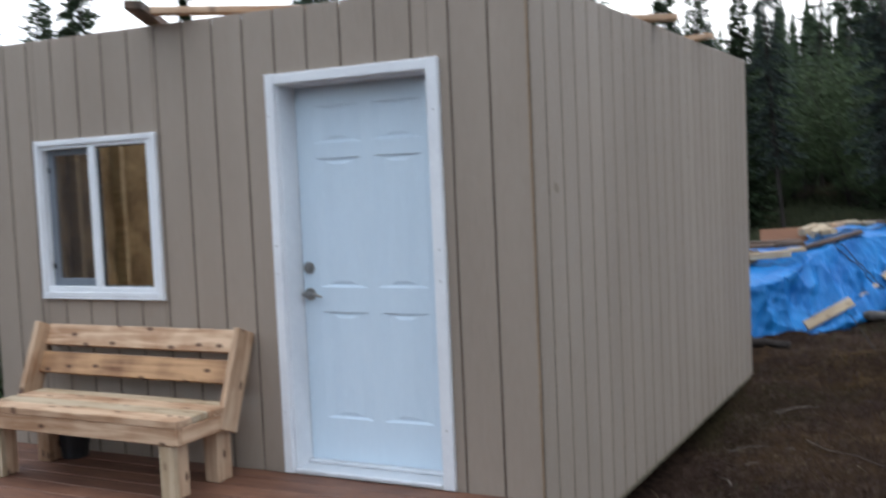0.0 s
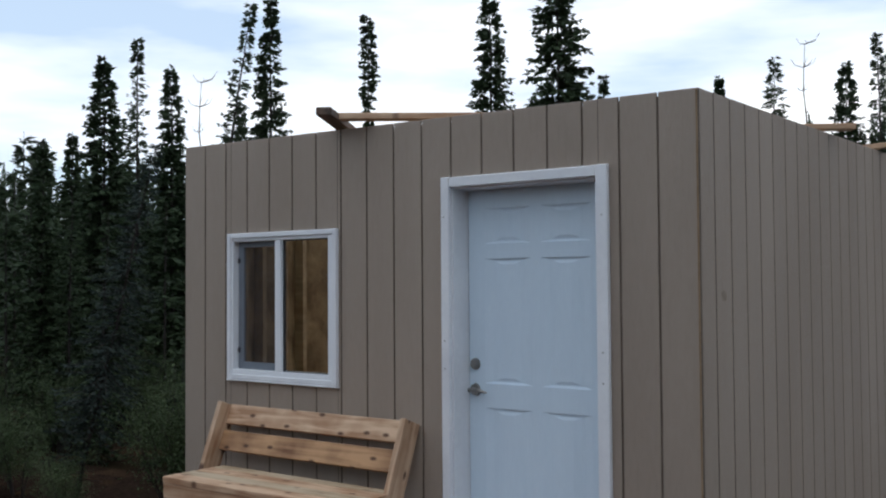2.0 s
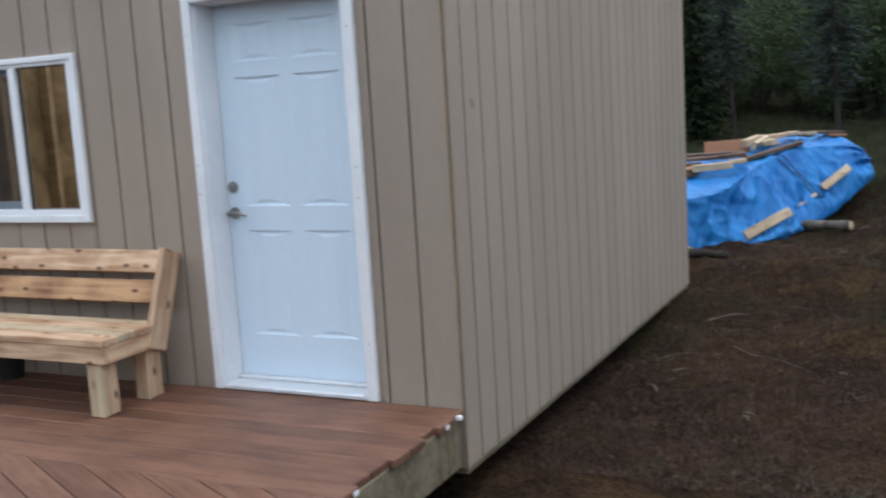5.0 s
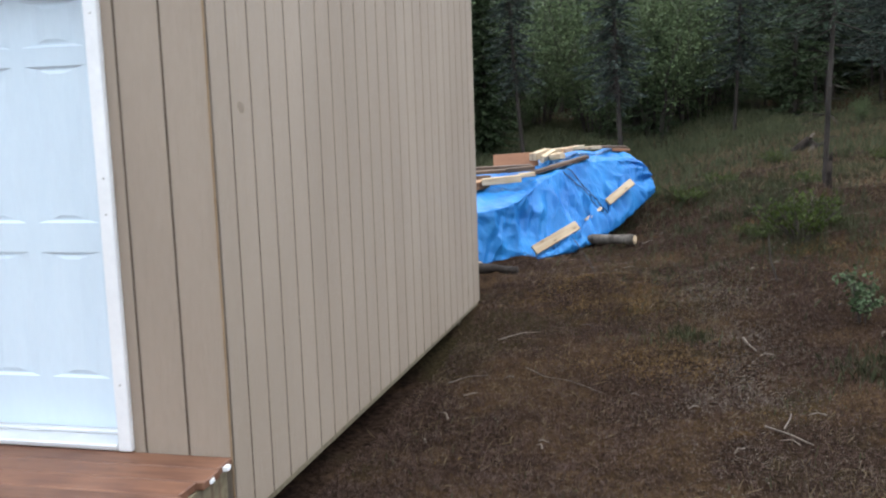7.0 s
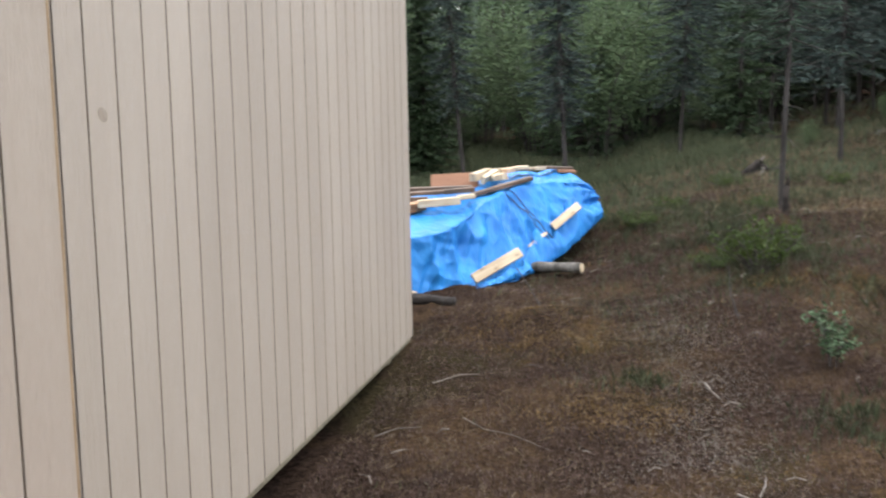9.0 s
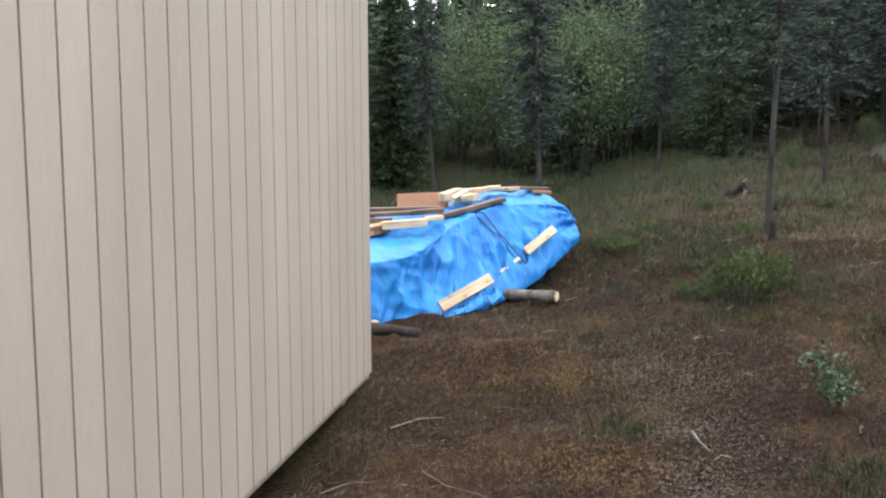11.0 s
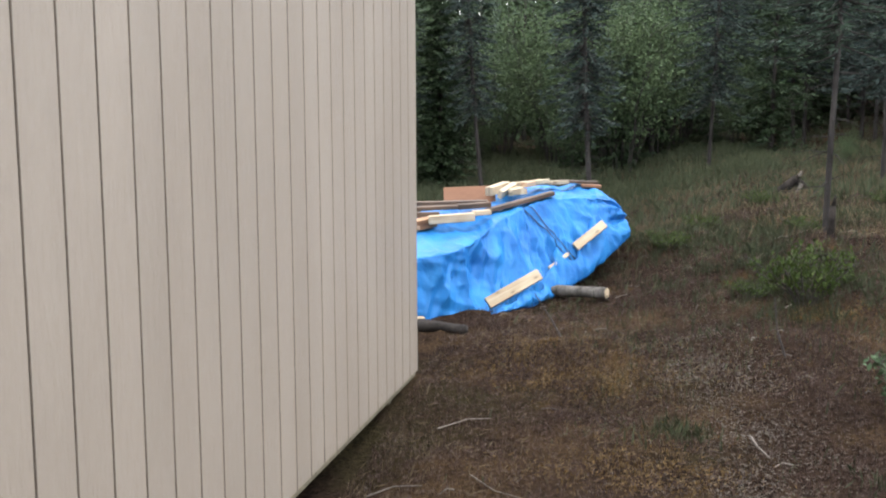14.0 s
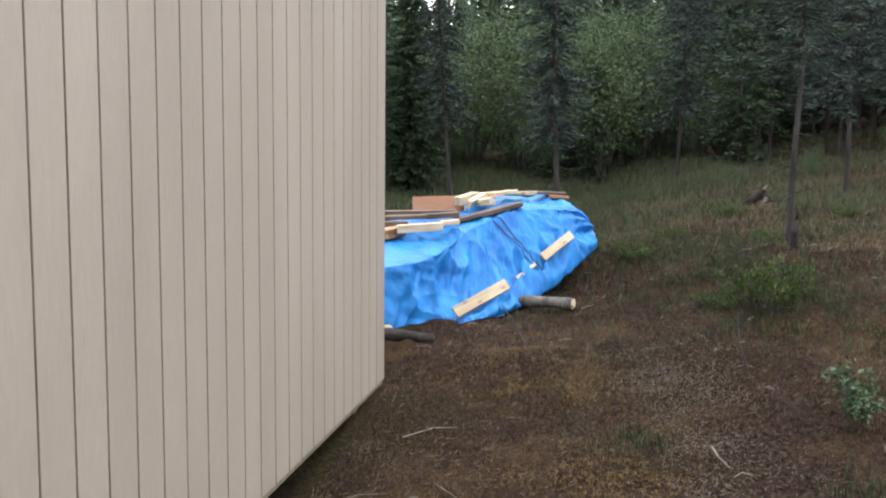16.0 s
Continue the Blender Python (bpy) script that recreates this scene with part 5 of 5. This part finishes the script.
def small_plants():
    t = tree_thing("willow_sapling", deciduous_meshes(51, 0.50, 0.20, 9, 330, 0.055, LEAVES_G, DARKTWIG),
                   "small grey-green willow sapling growing on the heath", "sapling", ("woody_base", "crown"))
    t.matrix_basis = pose(3.06, 4.20, ground_at(3.06, 4.20)) @ Matrix.Scale(0.78, 4)
    t = tree_thing("low_bush", deciduous_meshes(52, 0.30, 0.45, 26, 1500, 0.028, BUSHLEAF, DARKTWIG),
                   "low yellow-green dwarf birch bush on the heath", "bush", ("woody_base", "crown"))
    t.matrix_basis = pose(2.80, 6.30, ground_at(2.80, 6.30)) @ Matrix.Diagonal((1, 1, 1.6, 1))
    src = t
    rng = random.Random(3)
    for x, y, s in ((2.45, 6.65, 0.6), (3.1, 6.75, 0.55), (3.1, 8.75, 0.6), (1.75, 8.35, 0.7), (4.9, 7.6, 0.9), (4.4, 4.6, 0.6), (5.3, 9.4, 1.0),
                    (2.1, 9.6, 0.7), (1.2, 10.4, 0.7), (-0.3, 10.6, 0.9), (0.5, 11.6, 0.9), (2.9, 11.2, 0.7), (4.2, 10.6, 0.6), (3.45, 3.1, 0.6)):
        m = pose(x, y, ground_at(x, y) - 0.02, 0, 0, rng.uniform(0, 360)) @ Matrix.Scale(s, 4)
        keep = src.matrix_basis.copy()
        src.matrix_basis = Matrix.Identity(4)
        copy_thing(src, m)
        src.matrix_basis = keep


small_plants()


# ---------------------------------------------------------------- ground cover
def patches(x, y, seed, scale):
    """A smooth 0..1 field without repeats, to let the plants grow in patches."""
    s = seed * 1.37
    f = np.sin(scale * x + s + 1.3 * np.sin(0.7 * scale * y + s)) * np.sin(1.1 * scale * y - s + 1.1 * np.sin(0.9 * scale * x))
    f = f + 0.6 * np.sin(2.3 * scale * x - 1.1 * scale * y + 2 * s) * np.sin(2.1 * scale * y + 0.7 * scale * x)
    return np.clip(0.5 + 0.42 * f, 0, 1)


def blades(name, material, count, area, tall, wide, seed, keep, label, category, lying=0.0, clump=1, loose=0.03):
    """Many thin blades or twigs, standing or lying, on the ground: one object."""
    rng = np.random.default_rng(seed)
    x0, x1, y0, y1 = area
    n = count // clump
    x = np.repeat(rng.uniform(x0, x1, n), clump)
    y = np.repeat(y0 + (y1 - y0) * rng.uniform(0, 1, n) ** 1.25, clump)
    x = x + rng.normal(0, loose, len(x)) * (clump > 1)
    y = y + rng.normal(0, loose, len(y)) * (clump > 1)
    ok = (rng.uniform(0, 1, len(x)) < keep(x, y)) & ~((x < 0.04) & (y < 4.95)) & ~((x < 0.1) & (y < 0.2))
    x, y = x[ok], y[ok]
    z = ground_base(x, y) + hummocks(x, y) - 0.006
    m = len(x)
    h = tall * rng.uniform(0.4, 1.25, m)
    a = rng.uniform(0, 2 * np.pi, m)
    tilt = np.where(rng.uniform(0, 1, m) < lying, rng.uniform(1.25, 1.5, m), np.abs(rng.normal(0, 0.5, m)))
    dx, dy, dz = np.sin(tilt) * np.cos(a) * h, np.sin(tilt) * np.sin(a) * h, np.cos(tilt) * h
    b = a + rng.uniform(0.6, 2.5, m)
    w = wide * rng.uniform(0.6, 1.4, m) * 0.5
    wx, wy = np.cos(b) * w, np.sin(b) * w
    lift = np.where(tilt > 1.2, 0.018, 0.0)
    v = np.empty((m, 4, 3))
    v[:, 0] = np.stack([x - wx, y - wy, z + lift], 1)
    v[:, 1] = np.stack([x + wx, y + wy, z + lift], 1)
    v[:, 2] = np.stack([x + 0.6 * dx + wx * 0.7, y + 0.6 * dy + wy * 0.7, z + 0.68 * dz + lift], 1)
    v[:, 3] = np.stack([x + dx, y + dy, z + dz * 0.92 + lift], 1)
    idx = np.arange(m * 4).reshape(m, 4)
    me = bpy.data.meshes.new(name)
    me.from_pydata(v.reshape(-1, 3).tolist(), [], idx.tolist())
    me.materials.append(material)
    ob = attach(name, me)
    tagged(ob, label, category, kind="stuff")


def near(x, y, cx, cy, rx, ry):
    """1 in the middle of a patch, fading to 0 past its edge."""
    return np.exp(-(((x - cx) / rx) ** 2 + ((y - cy) / ry) ** 2))


HEATHLAND = (0.0, 7.0, 0.5, 11.5)
PATH_BARE = (2.15, 4.2, 0.40, 2.2)
blades("heath", HEATH, 330000, HEATHLAND, 0.050, 0.0042, 61, lambda x, y: (0.35 + 0.65 * patches(x, y, 1, 1.4)) * (1 - 0.6 * near(x, y, *PATH_BARE)), "short dry brown heath covering the ground",
       "heath", 0.35, 3)
blades("heath", HEATH, 70000, (0.8, 8.5, 9.5, 18.5), 0.085, 0.010, 78, lambda x, y: (0.25 + 0.75 * patches(x, y, 10, 1.1)) * np.clip((y - 9.5) / 3, 0, 1), "brown heath on the slope below the spruces", "heath", 0.3, 3)
blades("moss", MOSS, 130000, HEATHLAND, 0.032, 0.0048, 66, lambda x, y: 0.40 * np.clip(patches(x, y, 4, 1.2) * 2.2 - 1.25, 0, 1) + near(x, y, 0.98, 5.45, 0.55, 0.30) + near(x, y, 1.45, 4.85, 0.38, 0.24)
       + 0.8 * near(x, y, 1.6, 3.35, 0.45, 0.3) + 0.6 * near(x, y, 3.6, 5.2, 0.6, 0.5) + 0.5 * near(x, y, 3.9, 8.2, 0.8, 0.6), "yellow-brown moss in patches", "moss", 0.4, 3)
blades("litter", LITTER, 90000, HEATHLAND, 0.022, 0.0055, 67, lambda x, y: 0.05 + 0.30 * patches(x, y, 7, 1.0) ** 3 + near(x, y, 2.15 + 0.1 * np.sin(2 * y), *PATH_BARE[1:])
       + 0.6 * near(x, y, 3.6, 10.0, 1.0, 0.7), "pale leaf and twig litter on the ground", "litter", 0.92)
for cx, cy, rx, ry in ((0.95, 5.45, 0.55, 0.26), (1.45, 4.85, 0.36, 0.22), (1.55, 3.40, 0.40, 0.22), (0.75, 5.0, 0.35, 0.2), (3.7, 5.9, 0.45, 0.3), (2.95, 6.05, 0.30, 0.15), (3.1, 9.9, 0.45, 0.35)):
    blades("moss", MOSS, 32000, (cx - 2 * rx, cx + 2 * rx, cy - 2 * ry, cy + 2 * ry), 0.030, 0.0055, int(70 + 9 * cx + 31 * cy),
           lambda x, y: near(x, y, cx, cy, rx, ry) * (0.08 + 0.75 * patches(x, y, 3, 5.0) ** 1.5), "yellow-brown moss cushion on the heath", "moss", 0.4, 3)
blades("litter", LITTER, 70000, (1.4, 3.0, 1.6, 7.0), 0.024, 0.0070, 75, lambda x, y: 0.85 * near(x, y, 2.15 + 0.12 * np.sin(2 * y), 4.1, 0.34, 1.7) * patches(x, y, 8, 3.1) ** 1.5,
       "pale litter along a trodden path", "litter", 0.95)
blades("dry_grass", STRAW, 150000, (-2.5, 8.5, 7.0, 20.0), 0.12, 0.0065, 76, lambda x, y: (0.15 + 0.85 * patches(x, y, 6, 0.9) ** 1.5) * np.clip((y - 7.0) / 4.0, 0, 1), "straw-coloured dead grass at the forest edge", "grass", 0.35, 3)
blades("dry_grass", STRAW, 40000, HEATHLAND, 0.080, 0.0032, 62, lambda x, y: patches(x, y, 2, 1.1) ** 2, "scattered straw-coloured dead grass", "grass", 0.45, 2)
blades("grass", GRASS, 90000, (-1.5, 10.0, 4.5, 19.0), 0.13, 0.008, 63,
       lambda x, y: 0.6 * np.clip((y - 6.0) / 7.0, 0.0, 1) * patches(x, y, 3, 0.9) ** 1.3 + 0.3 * np.clip((y - 12) / 5, 0, 1), "green sedge and grass at the forest edge",
       "grass", 0.05, 4)
blades("sedge", GRASS, 60000, HEATHLAND, 0.070, 0.005, 68, lambda x, y: np.clip(patches(x, y, 9, 1.0) * 1.9 - 0.85, 0.02, 1) * np.clip(0.25 + (y - 3) / 6, 0.1, 1) * np.clip(0.15 + x / 1.2, 0.15, 1)
       + 0.5 * near(x, y, 1.45, 4.0, 0.25, 0.2), "low grey-green sedge tufts in the heath", "grass", 0.15, 5)
blades("dwarf_shrubs", SHRUBLET, 110000, (0.6, 8.0, 2.6, 14.0), 0.115, 0.009, 69,
       lambda x, y: np.clip(near(x, y, 2.6, 7.4, 0.7, 0.9) + near(x, y, 3.1, 6.4, 0.6, 0.5) + 0.8 * near(x, y, 2.2, 9.0, 0.8, 0.9) + 0.7 * near(x, y, 3.9, 9.6, 0.9, 0.8) + near(x, y, 3.2, 3.3, 0.35, 0.3)
                            + near(x, y, 1.78, 3.9, 0.18, 0.14) + 0.8 * near(x, y, 4.1, 5.4, 0.4, 0.4) + near(x, y, 1.6, 9.2, 0.4, 0.7)
                            + 0.45 * np.clip(patches(x, y, 12, 0.9) * 2 - 1.0, 0, 1) * np.clip((y - 4) / 5, 0, 1), 0, 1), "low grey-green dwarf shrubs in clumps", "shrub", 0.0, 26, 0.06)
blades("grass", GRASS, 70000, (-5.0, 3.6, 14.5, 21.5), 0.24, 0.012, 77, lambda x, y: (0.35 + 0.65 * patches(x, y, 2, 0.8)) * np.clip((y - 14.5) / 3, 0, 1), "tall pale green grass on the bank below the willows", "grass", 0.05, 5)
blades("undergrowth", GRASS, 60000, (-12, 16.0, 11.0, 27.0), 0.22, 0.016, 64, lambda x, y: 0.25 + 0.75 * patches(x, y, 5, 0.6), "tall green undergrowth below the spruces",
       "undergrowth", 0.02, 5)
blades("undergrowth", GRASS, 40000, (-14, -3.9, -4.0, 8.0), 0.30, 0.016, 65, lambda x, y: 0.2 + 0.8 * patches(x, y, 6, 0.8), "dark undergrowth beside the cabin",
       "undergrowth", 0.05, 5)


# sticks and twigs
def stick(points, r, material, label):
    bm_v, bm_f = [], []
    pts = [np.array((x, y, ground_at(x, y) + h)) for x, y, h in points]
    tube_path(bm_v, bm_f, pts, [r * (1 - 0.5 * i / max(1, len(pts) - 1)) for i in range(len(pts))], 6)
    ob = attach("stick", from_lists("stick", bm_v, bm_f, material, True))
    tagged(ob, label, "stick", "fallen sticks")


stick([(2.26, 2.16, 0.02), (2.38, 2.02, 0.02), (2.50, 1.90, 0.015)], 0.007, TWIG, "pale peeled stick lying on the heath")
stick([(2.36, 2.10, 0.02), (2.40, 2.22, 0.03), (2.42, 2.36, 0.02)], 0.005, TWIG, "pale peeled stick lying on the heath")
stick([(2.20, 3.86, 0.03), (2.23, 3.74, 0.02), (2.28, 3.60, 0.02)], 0.008, TWIG, "pale curved twig lying on the heath")
stick([(0.70, 3.16, 0.03), (0.86, 2.98, 0.02), (1.05, 2.84, 0.03), (1.28, 2.68, 0.02)], 0.004, TWIG, "long thin grey stick on the heath")
stick([(0.20, 2.88, 0.02), (0.32, 3.0, 0.03), (0.47, 3.02, 0.02)], 0.005, TWIG, "forked grey twig on the heath")
stick([(0.36, 3.9, 0.02), (0.52, 4.06, 0.03), (0.66, 4.10, 0.02)], 0.005, TWIG, "forked grey twig on the heath")
stick([(0.95, 5.62, 0.0), (0.86, 5.72, 0.16), (0.72, 5.80, 0.36)], 0.008, DARKTWIG, "dark dead twig standing in the heath")
stick([(2.52, 5.10, 0.0), (2.46, 5.12, 0.20), (2.44, 5.14, 0.42)], 0.009, DARKTWIG, "dark dead twig standing in the heath")


def scattered_twigs():
    rng = random.Random(77)
    for _ in range(70):
        x, y, a, ln = rng.uniform(0.3, 4.6), rng.uniform(1.6, 8.5), rng.uniform(0, 6.28), rng.uniform(0.04, 0.13)
        stick([(x, y, 0.025), (x + 0.5 * ln * math.cos(a), y + 0.5 * ln * math.sin(a), 0.035),
               (x + ln * math.cos(a + 0.3), y + ln * math.sin(a + 0.3), 0.02)], rng.uniform(0.003, 0.007), TWIG, "small pale twig on the heath")


scattered_twigs()


def build_stump():
    bm = bmesh.new()
    add_tube(bm, (-0.20, 0.06, -0.03), (0.02, 0, 0.19), 0.075, 0.055, 10)
    add_tube(bm, (0.0, 0, 0.15), (0.07, -0.02, 0.26), 0.04, 0.015, 7)
    add_tube(bm, (0.02, 0.0, 0.16), (0.16, 0.03, 0.0), 0.05, 0.07, 8)
    t = empty("uprooted_stump", pose(3.40, 12.2, ground_at(3.40, 12.2)), label="small dark uprooted stump with a pale broken root", category="stump")
    part("stump", bm, CHAR, t, smooth=True)
    bm = bmesh.new()
    add_tube(bm, (0.07, -0.06, 0.12), (0.02, -0.09, -0.01), 0.022, 0.035, 7)
    part("root", bm, TWIG, t, "pale broken root wood")
    bm = bmesh.new()
    add_tube(bm, (0.045, -0.03, 0.22), (0.075, -0.04, 0.28), 0.022, 0.016, 7)
    part("root", bm, TWIG, t, "pale broken root wood")


build_stump()


# ---------------------------------------------------------------- shed on the gravel pad
def build_shed():
    x, y, z = 6.22, 14.10, 1.27
    shed = empty("shed", pose(x, y, z, 0, 0, -17), label="pale plywood shed with brown corner boards on a pad", category="shed")
    part("wall", box((0.012, 0.0, 0.0), (3.0, 0.05, 2.4)), SHEDPAINT, shed)
    part("wall", box((0.012, 0.0505, 0.0), (0.06, 3.0, 2.4)), SHEDPAINT, shed)
    part("wall", box((2.95, 0.0505, 0.0), (3.0, 3.0, 2.4)), SHEDPAINT, shed)
    part("wall", box((0.0605, 2.95, 0.0), (2.9495, 3.0, 2.4)), SHEDPAINT, shed)
    part("corner_board", box((-0.010, -0.022, -0.02), (0.14, -0.0005, 2.4), 0.004), SHEDTRIM, shed)
    part("corner_board", box((-0.012, 0.0, -0.02), (0.0115, 0.14, 2.4), 0.004), SHEDTRIM, shed)
    part("skid", box((0.05, -0.02, -0.22), (2.95, 0.16, -0.021), 0.01), GREENWOOD, shed)
    part("skid", box((0.05, 2.8, -0.22), (2.95, 2.98, -0.021), 0.01), GREENWOOD, shed)
    part("roof", box((-0.2, -0.25, 2.401), (3.2, 3.25, 2.50), 0.01), SHINGLE, shed)
    # gravel over the pad
    verts, faces = [], []
    n = 40
    for i in range(n + 1):
        for j in range(n + 1):
            px, py = 5.0 + 4.6 * i / n, 13.0 + 4.6 * j / n
            d = ((px - 7.75) / 2.2) ** 2 + ((py - 15.1) / 1.75) ** 2
            h = 0.035 - 0.16 * max(0.0, d - 0.55 + 0.12 * noise.noise(Vector((px * 1.3, py * 1.3, 0))))
            verts.append((px, py, ground_at(px, py) + h + 0.008 * noise.noise(Vector((px * 9, py * 9, 2)))))
    for i in range(n):
        for j in range(n):
            a = i * (n + 1) + j
            faces.append((a, a + n + 1, a + n + 2, a + 1))
    ob = attach("gravel_pad", from_lists("gravel_pad", verts, faces, GRAVEL, True))
    tagged(ob, "pale grey gravel pad under the shed", "gravel", kind="structure")


build_shed()
